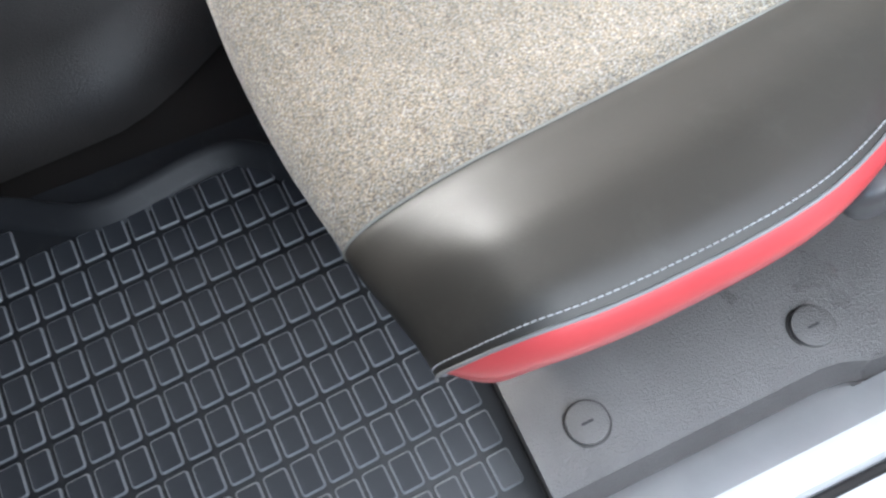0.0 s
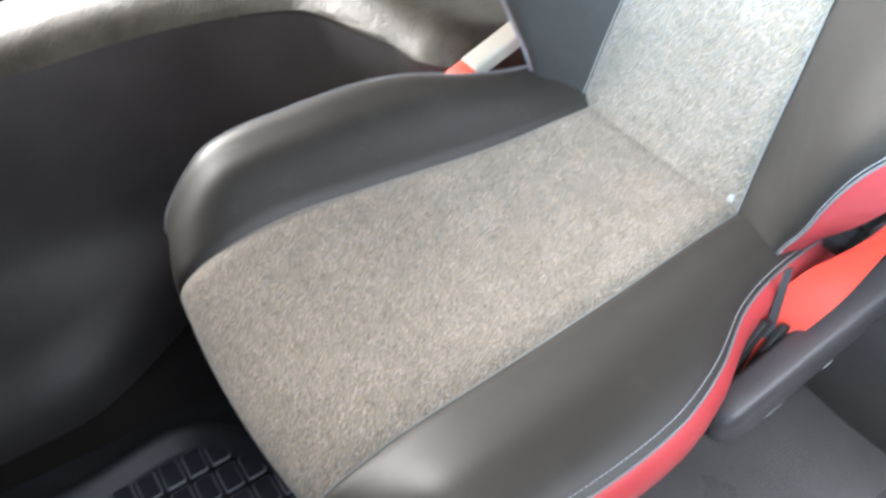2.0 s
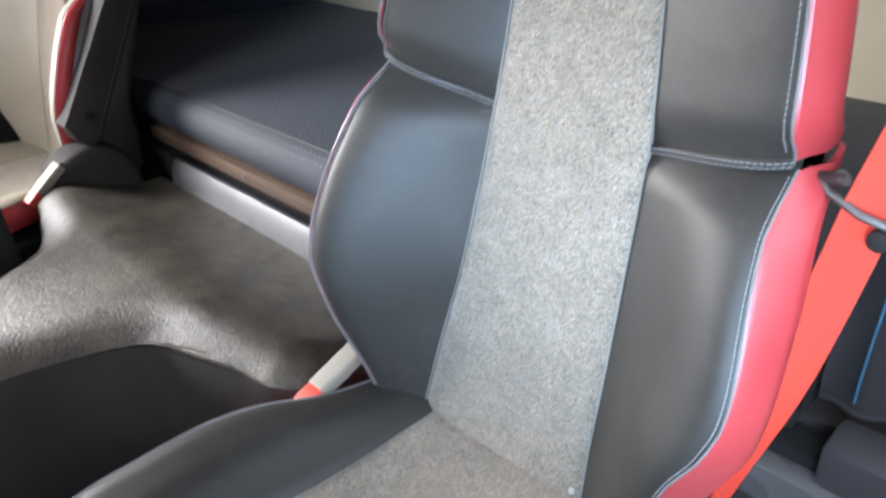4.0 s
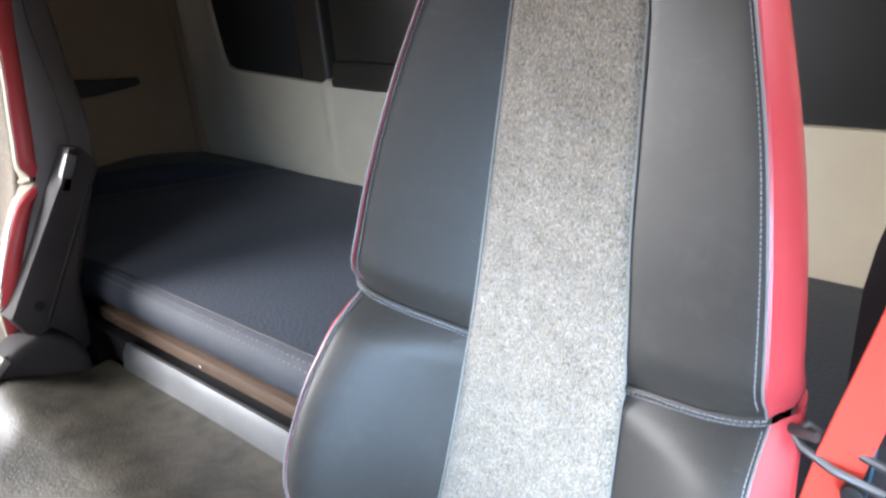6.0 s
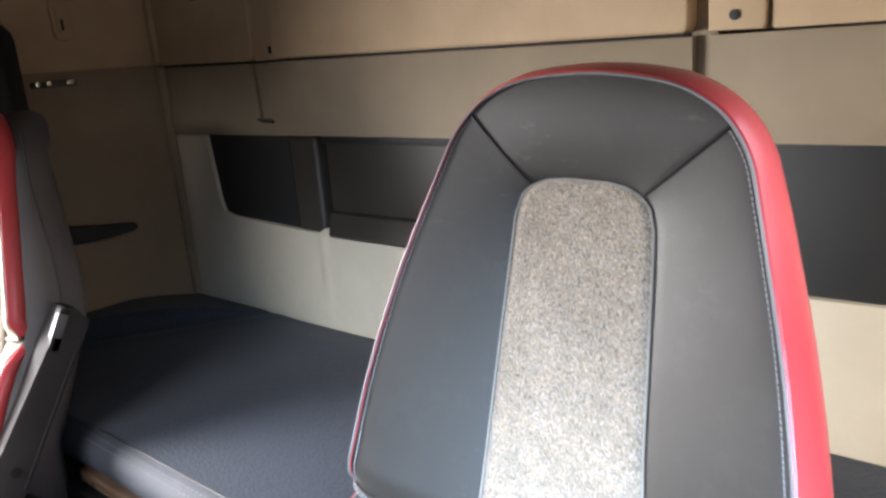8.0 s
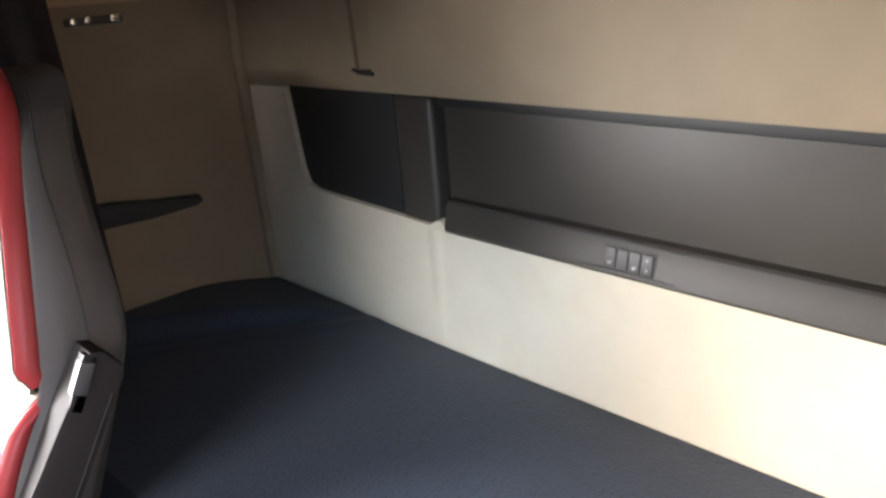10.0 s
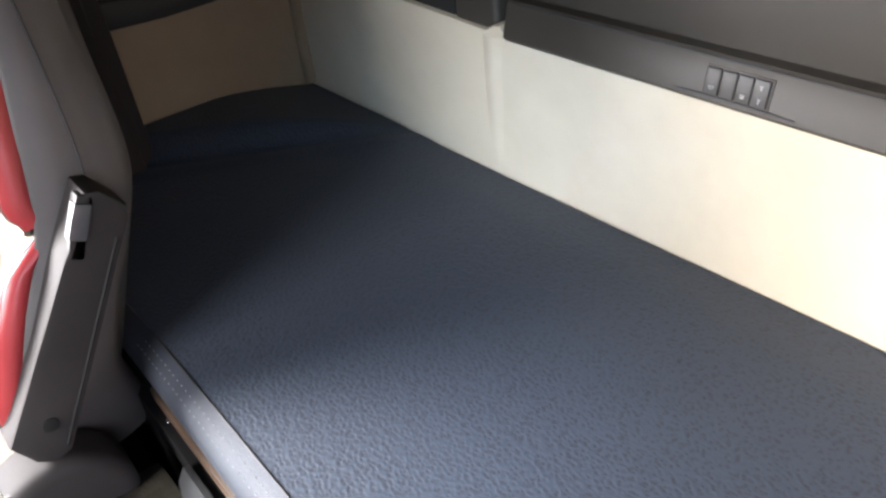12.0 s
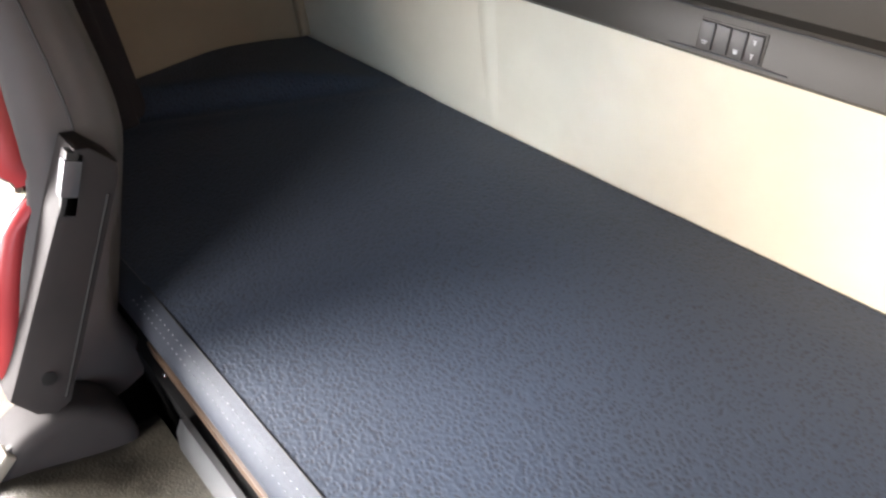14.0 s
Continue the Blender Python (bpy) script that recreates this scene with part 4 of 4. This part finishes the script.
    def drawn(x, z):
        return 0.0 if flip else tuck(x, z)

    def fold_height(t):
        return 0.869 + 0.037 * t
    for sgn in (1, -1):
        def lowfn(t, z, sgn=sgn):
            top = fold_height(t) - 0.004
            z = 0.445 + (z - 0.445) * (top - 0.445) / 0.46
            a, b = back_in(z, sgn), lerp_table(z, BACK_HALF) - inset(z, sgn)
            crease = rounded(z, 0.40, top, 0.022 + 0.036 * t) * (0.45 + 1.3 * t) if z > 0.7 else 0.0
            return back_surface(sgn * (a + (b - a) * t), z, t, crease)
        bl = part("back_bolster_lower", put(grid(lowfn, steps(0.0, 1.0, 16), zs)), leather, seat)
        thicken(bl, 0.01)

        def upfn(t, i, sgn=sgn):
            a, b = UP_IN[i], UP_OUT[i]
            a = Vector((a.x - drawn(sgn * a.x, a.y), a.y))
            p = a.lerp(Vector((b.x - inset(b.y, sgn), b.y)), t)
            return back_surface(sgn * p.x, p.y, t, rounded(p.y, fold_height(t) + 0.004, 2.0, 0.045) * (0.4 + 0.6 * t))
        bu = part("back_bolster_upper", put(grid(upfn, steps(0.0, 1.0, 16), list(range(len(UP_IN))))), leather, seat)
        thicken(bu, 0.01)
        # stitching by the outer seam
        part("stitching", put(stitches([lowfn(0.965, z) + Vector((0, -0.0012, 0)) for z in steps(0.47, 0.895, 50)])), STITCH, bl, "pale contrast stitching")
        part("stitching", put(stitches([upfn(0.945, i) + Vector((0, -0.0012, 0)) for i in range(1, len(UP_IN))])), STITCH, bu, "pale contrast stitching")
        # the fold between the lower and the upper bolster, with two rows of thread
        fold = [back_surface(sgn * (0.097 + (0.153 - inset(0.90, sgn)) * t), fold_height(t), t, 0.024 * (0.45 + 0.75 * t) - 0.003) for t in steps(0, 1, 14)]
        part("fold", put(tube(fold, 0.0050, 8)), leather, bl)
        part("fold_stitching", put(stitches([p + Vector((0, -0.0060, 0.0022)) for p in fold] + [p + Vector((0, -0.0060, -0.0022)) for p in fold[::-1]], 0.004, 0.006, 0.0005)), STITCH, bl)
        part("fold_lining", put(grid(lambda t, k, sgn=sgn: back_surface(sgn * (0.095 + (0.155 - inset(0.90, sgn)) * t), fold_height(t) + k, t, 0.024 * (0.45 + 1.3 * t) + 0.010), steps(0, 1, 12), [-0.03, 0.0, 0.03])), SHELL, bl)
        # lower red band
        seam = [Vector((p.x - inset(p.y, sgn), p.y)) for p in low[1:]]
        pts = [(edge3(p) + Vector((0, rounded(p.y, 0.40, 0.902, 0.058) * 1.75 if p.y > 0.7 else 0.0, 0)), o) for p, o in zip(seam, outward(seam))]
        pts = [(Vector((sgn * q.x, q.y, q.z)), Vector((sgn * o.x, 0, o.z))) for q, o in pts]
        n = len(pts)

        def sect(i, k, pts=pts, n=n, sgn=sgn):
            o, d = red_section[k]
            taper = 0.45 + 0.55 * smooth01((n - 1 - i) / 1.6)
            foot = 0.3 + 0.7 * smooth01(i / 5.0)
            broad = 1 + 0.4 * smooth01((pts[i][0].z - 0.76) / 0.12)
            swell_out = sgn * inset(pts[i][0].z, sgn) * smooth01(d / 0.034)
            return pts[i][0] + pts[i][1] * o * taper * foot * broad + Vector((swell_out, d, 0))
        band2 = part("red_band_lower", put(grid(sect, list(range(n)), list(range(len(red_section))))), RED, seat, "red leather side band")
        thicken(band2, 0.006, (sgn * side, -0.3, 0))
        part("band_piping", put(tube([sect(i, 0) + Vector((0, -0.0012, 0)) for i in range(n)], 0.0013, 6)), EDGE, band2)
        part("band_piping", put(tube([sect(i, len(red_section) - 1) for i in range(n)], 0.0014, 6)), PIPING, band2)
    # head panel, and one red band that runs up one side, over the head and down the other
    hn = len(HEAD_IN)

    def headfn(t, i):
        a = HEAD_IN[i]
        p = Vector((a.x - drawn(a.x, a.y), a.y)).lerp(HEAD_OUT[i], t)
        q = back_surface(p.x, p.y, t)
        return q + Vector((0, -0.005 * math.sin(math.pi * t) * math.sin(math.pi * i / (hn - 1)) ** 0.6, 0))
    hd = part("head_panel", put(grid(headfn, steps(0, 1, 14), list(range(hn)))), leather, seat)
    thicken(hd, 0.01)
    seam = [Vector((p.x - inset(p.y, 1), p.y)) for p in UP_OUT] + [Vector(p) for p in HEAD_OUT[1:]] + [Vector((-p.x, p.y)) for p in UP_OUT[-2::-1]]
    raw = outward(seam)
    soft_out = []
    for i in range(len(raw)):
        v = sum((raw[max(0, min(len(raw) - 1, i + d))] for d in range(-4, 5)), Vector())
        soft_out.append(v.normalized())
    pts = [(edge3(Vector((p.x, p.y))) + Vector((0, rounded(p.y, 0.910, 2.0, 0.045), 0)), o) for p, o in zip(seam, soft_out)]
    n = len(pts)

    def upsect(i, k):
        o, d = red_section[k]
        head = smooth01((pts[i][0].z - 1.24) / 0.12)
        taper = 0.45 + 0.55 * smooth01(min(i, n - 1 - i) / 1.6)
        swell_out = inset(pts[i][0].z, pts[i][0].x) * smooth01(d / 0.034)
        return pts[i][0] + pts[i][1] * o * taper * (1 - 0.20 * head) + Vector((swell_out, d * (1 - 0.15 * head), 0))
    hb = part("red_band_upper", put(grid(upsect, list(range(n)), list(range(len(red_section))))), RED, seat, "red leather band over the head")
    thicken(hb, 0.006, (0, -0.3, 1))
    part("band_piping", put(tube([upsect(i, 0) + Vector((0, -0.0012, 0)) for i in range(n)], 0.0013, 6)), EDGE, hb)
    part("band_piping", put(tube([upsect(i, len(red_section) - 1) for i in range(n)], 0.0014, 6)), PIPING, hb)
    for sgn in (1, -1):
        a, b = HEAD_IN[0], HEAD_OUT[0]
        a = Vector((a.x - drawn(sgn * a.x, a.y), a.y))
        part("head_crease", put(tube([back_surface(sgn * a.lerp(b, t).x, a.lerp(b, t).y, t) + Vector((0, -0.0003, 0)) for t in steps(0, 1, 10)], 0.0022, 6)), DEEP_BLACK, hd)
    # fabric middle, standing a little proud with a rounded rim
    inner = [(lerp_table(z, BACK_IN), z) for z in steps(0.455, 1.20, 40)] + [(0.076, 1.238), (0.070, 1.258), (0.060, 1.268), (0.044, 1.2745), (0.022, 1.2775)]

    def insfn(u, i):
        w, z = inner[i]
        rim = smooth01((1 - abs(u)) / 0.10) * smooth01((1.282 - z) / 0.012)
        return Vector((u * (w + 0.001) - drawn(u * w, z) - foot_shift(z), lerp_table(z, YC) + 0.0014 - 0.0044 * rim, z))
    bf = part("back_fabric", put(grid(insfn, [-1, -.985, -.96, -.92, -.86] + steps(-.78, .78, 14) + [.86, .92, .96, .985, 1], list(range(len(inner))))), FABRIC, seat, "grey-beige heather fabric")
    thicken(bf, 0.012)
    loop = [(-w, z) for w, z in inner] + [(w, z) for w, z in inner[::-1]]
    part("fabric_piping", put(tube([(x * 1.01 - drawn(x, z) - foot_shift(z), lerp_table(z, YC) - 0.0012, z + 0.001) for x, z in loop], 0.0010, 6)), SEAM, bf)
    # dark shell behind
    full = [Vector((p.x, p.y)) for p in low] + [Vector(p) for p in UP_OUT[1:]] + [Vector(p) for p in HEAD_OUT[1:hn // 2 + 1]]
    ring = full + [Vector((-p.x, p.y)) for p in full[-2::-1]]
    out = outward(ring)
    pts = [(edge3(Vector((p.x, p.y))), o) for p, o in zip(ring, out)]
    def shell(i, k):
        o, d = shell_section[k]
        head = smooth01((pts[i][0].z - 1.24) / 0.12)
        slim = 1 - (0.36 * smooth01((pts[i][0].z - 0.90) / 0.42) * smooth01((d - 0.03) / 0.05) if flip else 0.0)
        return pts[i][0] + pts[i][1] * (o * (1 - head) - (0.012 if flip else 0.30 * d) * head) + Vector((0, d * slim, 0))
    bm = grid(shell, list(range(len(pts))), list(range(len(shell_section))))
    bm.verts.ensure_lookup_table()
    k0 = (len(shell_section) - 1) * len(pts)
    bm.faces.new([bm.verts[k0 + i] for i in range(len(pts))])
    part("back_shell", put(bm), FAR_SHELL_LIT if flip else SHELL, seat, "black plastic back shell")
    seam_pts = [edge3(p) + Vector((0.012, 0.106 - 0.058 * smooth01((p.y - 0.93) / 0.40), 0)) for p in UP_OUT[2:]]
    if flip:
        part("shell_seam", put(tube([(-p.x, p.y, p.z) for p in seam_pts], 0.0018, 6)), PIPING, seat)
    part("thread_end", put(box((0.098, 0.372, 0.462), (0.104, 0.378, 0.470), 0.001)), ICON, seat, "small white tag")
    return seat


PIVOT = Vector((0.0, 0.40, 0.47))
near_m = Matrix.Translation(PIVOT + Vector((-0.012, 0, 0))) @ Matrix.Rotation(radians(1.0), 4, "Z") @ Matrix.Rotation(radians(2.8), 4, "Y") @ Matrix.Translation(-PIVOT)
build_seat(near_m, "black and red leather cab seat with grey heather fabric middle", LEATHER)
far_seat = build_seat(Matrix.Translation((-1.555, 0.0, -0.02)), "cream and red leather cab seat with a black side shell", CREAM_LEATHER, True)


def build_armrest(parent):
    """The far seat's folded armrest housing with its metal catch."""
    m = Matrix.Translation((-parent.location.x, -parent.location.y, -parent.location.z))
    side = [(0.330, 0.630), (0.350, 0.585), (0.372, 0.568), (0.398, 0.576), (0.592, 0.886), (0.597, 0.904), (0.571, 0.940), (0.552, 0.945)]
    bm = prism(side, -1.300, -1.230, 0, 0.008)
    bmesh.ops.transform(bm, matrix=m, verts=bm.verts)
    arm = part("armrest", bm, ARMREST, parent, "folded dark plastic armrest housing")
    bm = tube([(-1.229, 0.396, 0.592), (-1.229, 0.568, 0.868)], 0.0026, 6)
    bmesh.ops.transform(bm, matrix=m, verts=bm.verts)
    part("groove", bm, DEEP_BLACK, arm)
    turn = m @ Matrix.Translation((-1.240, 0.534, 0.900)) @ Matrix.Rotation(radians(-28), 4, "X")
    part("catch_plate", box((-0.012, -0.014, -0.048), (0.010, 0.010, 0.045), 0.003, m=turn), BLACK_PANEL, arm)
    part("catch", box((-0.006, -0.017, -0.018), (0.013, 0.007, 0.034), 0.003, m=turn), ALU, arm, "bright metal catch")
    bm = disc((-1.230, 0.389, 0.637), 0.0115, 0.006, 0, 24, 0.001)
    bmesh.ops.transform(bm, matrix=m, verts=bm.verts)
    part("hole", bm, DEEP_BLACK, arm)
    bm = prism([(0.352 - 0.108 * math.cos(a), 0.468 + 0.106 * math.sin(a)) for a in steps(-0.7, math.pi + 0.7, 30)], -1.31, -1.212, 0, 0.026, 5)
    bmesh.ops.transform(bm, matrix=m, verts=bm.verts)
    part("recliner_cover", bm, ARMREST, parent, "rounded grey recliner cover")


build_armrest(far_seat)


def build_buckle(p, q, name_label):
    """A belt buckle on its stalk: a tan cover with a red press button at the upper end."""
    bk = thing("belt_buckle", pose(0, 0, 0), name_label, "seat belt buckle", "belt buckles")
    p, q = Vector(p), Vector(q)
    m = (q - p).to_track_quat("Y", "Z").to_matrix().to_4x4()
    m.translation = p
    n = (q - p).length
    part("cover", box((-0.017, 0.030, -0.010), (0.017, n, 0.010), 0.005, 3, m=m), BUCKLE_TAN, bk)
    part("button", box((-0.0155, 0.0, -0.009), (0.0155, 0.033, 0.009), 0.004, 3, m=m), BUCKLE_RED, bk, "red press button")
    part("stalk", tube([m @ Vector((0, n - 0.01, 0)), m @ Vector((0, n + 0.05, -0.03)), m @ Vector((0, n + 0.06, -0.10))], 0.009, 8), SHELL, bk)
    return bk


def build_console():
    cb = thing("console_box", pose(0, 0, 0), "black plastic console box with pale lid beside the far seat", "console")
    bm = box((-1.24, -0.20, -0.012), (-1.075, 0.125, 0.60), 0.014, 3)
    for v in bm.verts:
        v.co.x += 0.03 * max(0.0, v.co.z) / 0.6 * (1 if v.co.x > -1.16 else 0)
    part("body", bm, BLACK_PANEL, cb)
    part("lid", box((-1.235, -0.19, 0.602), (-1.05, 0.118, 0.622), 0.008, 3), BUCKLE_TAN, cb, "pale scuffed lid")
    for y in (0.045, 0.085):
        part("catch", box((-1.10, y, 0.620), (-1.06, y + 0.016, 0.630), 0.003), SILVER, cb)
    return cb


build_console()
build_buckle((-0.250, 0.234, 0.490), (-0.252, 0.358, 0.526), "tan belt buckle with red button beside the seat cushion")
build_buckle((-1.222, 0.205, 0.498), (-1.2295, 0.295, 0.556), "tan belt buckle with red button by the far seat")


# ---- seat belt ----
def strap(points, width, across, thickness=0.0016):
    pts = [Vector(p) for p in points]
    bm = bmesh.new()

    def fn(w, i):
        d = (pts[min(i + 1, len(pts) - 1)] - pts[max(i - 1, 0)]).normalized()
        side = (Vector(across[i]) - d * d.dot(Vector(across[i]))).normalized()
        nrm = d.cross(side)
        return pts[i] + side * width * w + nrm * 0.0015 * math.cos(w * math.pi * 2) * 0.5
    grid(fn, steps(-0.5, 0.5, 6), list(range(len(pts))), bm)
    return bm


def build_belt():
    belt = thing("seat_belt", pose(0, 0, 0), "orange-red seat belt running through a metal guide beside the seat", "seat belt")
    a, g, u = Vector((0.212, 0.276, 0.335)), Vector((0.305, 0.502, 0.866)), Vector((0.42, 0.60, 1.40))
    lower = arc_table([a, (0.215, 0.308, 0.396), (0.228, 0.345, 0.447), (0.250, 0.411, 0.528), (0.276, 0.475, 0.682), g], 6)
    pts = lower + [g.lerp(u, t) for t in steps(0.08, 1, 8)]
    # the webbing lies flat below, turns on edge where it dips, and faces the doorway above
    flat, edge, wide = Vector((0.89, 0.20, -0.40)), Vector((0.05, 0.66, -0.66)), Vector((0.80, 0.50, -0.12))
    across = []
    for i in range(len(pts)):
        d = (pts[min(i + 1, len(pts) - 1)] - pts[max(i - 1, 0)]).normalized()
        want = flat.lerp(edge, smooth01((i - 11) / 7)) if i < 18 else edge.lerp(wide, smooth01((i - 18) / 8))
        across.append((want - d * d.dot(want)).normalized())
    thicken(part("webbing", strap(pts, 0.045, across), BELT, belt), 0.0018)
    guide = part("guide", tube([(0.262, 0.498, 0.876), (0.272, 0.492, 0.868), (0.300, 0.490, 0.856), (0.345, 0.492, 0.846), (0.356, 0.500, 0.850), (0.345, 0.512, 0.856), (0.300, 0.512, 0.868), (0.272, 0.510, 0.880), (0.262, 0.498, 0.876)], 0.0042, 8), DARK_METAL, belt, "dark metal belt guide")
    part("knob", disc((0.318, 0.492, 0.838), 0.010, 0.012, 1, 20, 0.003), BLACK_PANEL, guide)
    part("arm", tube([(0.235, 0.53, 0.865), (0.262, 0.498, 0.878), (0.285, 0.490, 0.884)], 0.005, 8), DARK_METAL, guide)
    part("anchor", tube([a + Vector((0, 0.02, 0.06)), a, a + Vector((-0.01, -0.02, -0.06))], 0.008, 8), BLACK_PANEL, belt)
    return belt


build_belt()


def build_side_cover():
    sc = thing("seat_side_cover", pose(0, 0, 0), "rounded dark grey plastic cover low beside the seat", "seat trim")
    m = Matrix.Translation((0.2535, 0.205, 0.366)) @ Matrix.Rotation(radians(11), 4, "X") @ Matrix.Rotation(radians(1.5), 4, "Z")

    def body(a, v):
        grow = math.sqrt(max(0.0, 1 - (1 - min(v, 1 - v, 0.09) / 0.09) ** 2))
        c, n = math.cos(a), math.sin(a)
        return m @ Vector((math.copysign(abs(c) ** 0.45, c) * 0.0195 * grow, 0.34 * v, math.copysign(abs(n) ** 0.5, n) * (0.031 - 0.006 * v) * grow))
    part("cover", grid(body, [2 * math.pi * k / 28 for k in range(28)], [0.0005, .004, .012, .025, .045, .07, .1, .14] + steps(0.2, 0.8, 6) + [.86, .9, .93, .955, .975, .988, .996, .9995], closed_u=True), GREY_PLASTIC, sc)
    for y, n in ((0.060, 0.024), (0.142, 0.014)):
        bm = prism([(y, -0.0225), (y + n * 0.3, -0.0205), (y + n, -0.0212), (y + n * 0.7, -0.0228)], 0.0160, 0.0195, 0, 0.0006)
        bmesh.ops.transform(bm, matrix=m, verts=bm.verts)
        part("scuff", bm, ALU, sc, "bright scuffed edge")
    # two black catch plates, a loose strap end, and the recliner's ribbed knob on its rod
    for x, y, z in ((0.222, 0.262, 0.392), (0.228, 0.288, 0.372)):
        m2 = Matrix.Translation((x, y, z)) @ Matrix.Rotation(radians(52), 4, "X")
        part("lever", box((-0.004, -0.006, -0.008), (0.004, 0.062, 0.008), 0.0025, m=m2), BLACK_PANEL, sc)
    tip = bmesh.new()
    grid(lambda w, v: Vector((0.222 - 0.008 * v + 0.0035 * w * (1 - 0.75 * v), 0.309 + 0.012 * v + 0.004 * w, 0.405 + 0.090 * v)), [-1, 0, 1], steps(0, 1, 8), tip)
    thicken(part("strap_end", tip, PIPING, sc, "frayed dark strap end"), 0.0025)
    knob = part("knob", disc((0.208, 0.409, 0.480), 0.017, 0.026, 0, 24, 0.005), BLACK_PANEL, sc)
    for k in range(8):
        a = 2 * math.pi * k / 8
        part("rib", box((0.197, 0.409 + 0.0172 * math.cos(a) - 0.002, 0.480 + 0.0172 * math.sin(a) - 0.002), (0.221, 0.409 + 0.0172 * math.cos(a) + 0.002, 0.480 + 0.0172 * math.sin(a) + 0.002), 0.001), BLACK_PANEL, knob)
    part("rod", tube([(0.206, 0.415, 0.485), (0.222, 0.450, 0.520), (0.236, 0.490, 0.560)], 0.012, 12), BLACK_PANEL, sc)
    return sc


build_side_cover()


# ---- curtain at the door pillar ----
def build_curtain(label):
    ct = thing("curtain", pose(0, 0, 0), label, "curtain", "cab curtains")

    def fn(u, z):
        left = 0.268 + 0.012 * smooth01((z - 0.56) / 0.3) + 0.20 * smooth01((z - 0.95) / 0.65)
        x = left + (0.46 - left) * u
        return Vector((x, 0.60 + 0.05 * u + 0.020 * math.sin(u * 14 + 2.0 * z) * (0.4 + 0.6 * u), z))
    cloth = part("cloth", grid(fn, steps(0, 1, 36), steps(0.56, 1.95, 30)), CURTAIN, ct)
    thicken(cloth, 0.006)
    for u, mat in ((0.20, TRIM_BLUE), (0.42, TRIM_GREEN)):
        part("seam", tube([fn(u, z) + Vector((0, -0.003, 0)) for z in steps(0.575, 1.9, 40)], 0.0016, 6), mat, ct)
    part("hem", tube([fn(u, 0.562) for u in steps(0, 1, 36)], 0.006, 8), CURTAIN, ct)
    return ct


def build_far_curtain():
    """A bundle of folds tied back against the far wall, rounded at its top."""
    ct = thing("curtain", pose(0, 0, 0), "plain dark cloth curtain gathered against the far wall", "curtain", "cab curtains")

    def fn(a, z):
        grow = math.sqrt(max(0.0, 1 - (1 - min(1.0, (1.59 - z) / 0.07)) ** 2)) if z > 1.52 else 1.0
        r = 1 + 0.10 * math.sin(9 * a + 2.5 * z)
        return Vector((-1.872 + 0.062 * r * grow * math.cos(a), 0.70 + 0.105 * r * grow * math.sin(a), z))
    part("cloth", grid(fn, [2 * math.pi * k / 60 for k in range(60)], steps(0.66, 1.52, 24) + [1.54, 1.56, 1.575, 1.585, 1.5895], closed_u=True), CURTAIN, ct)
    return ct


build_curtain("dark cloth curtain with coloured seams gathered at the door pillar")
build_far_curtain()
build_mat()
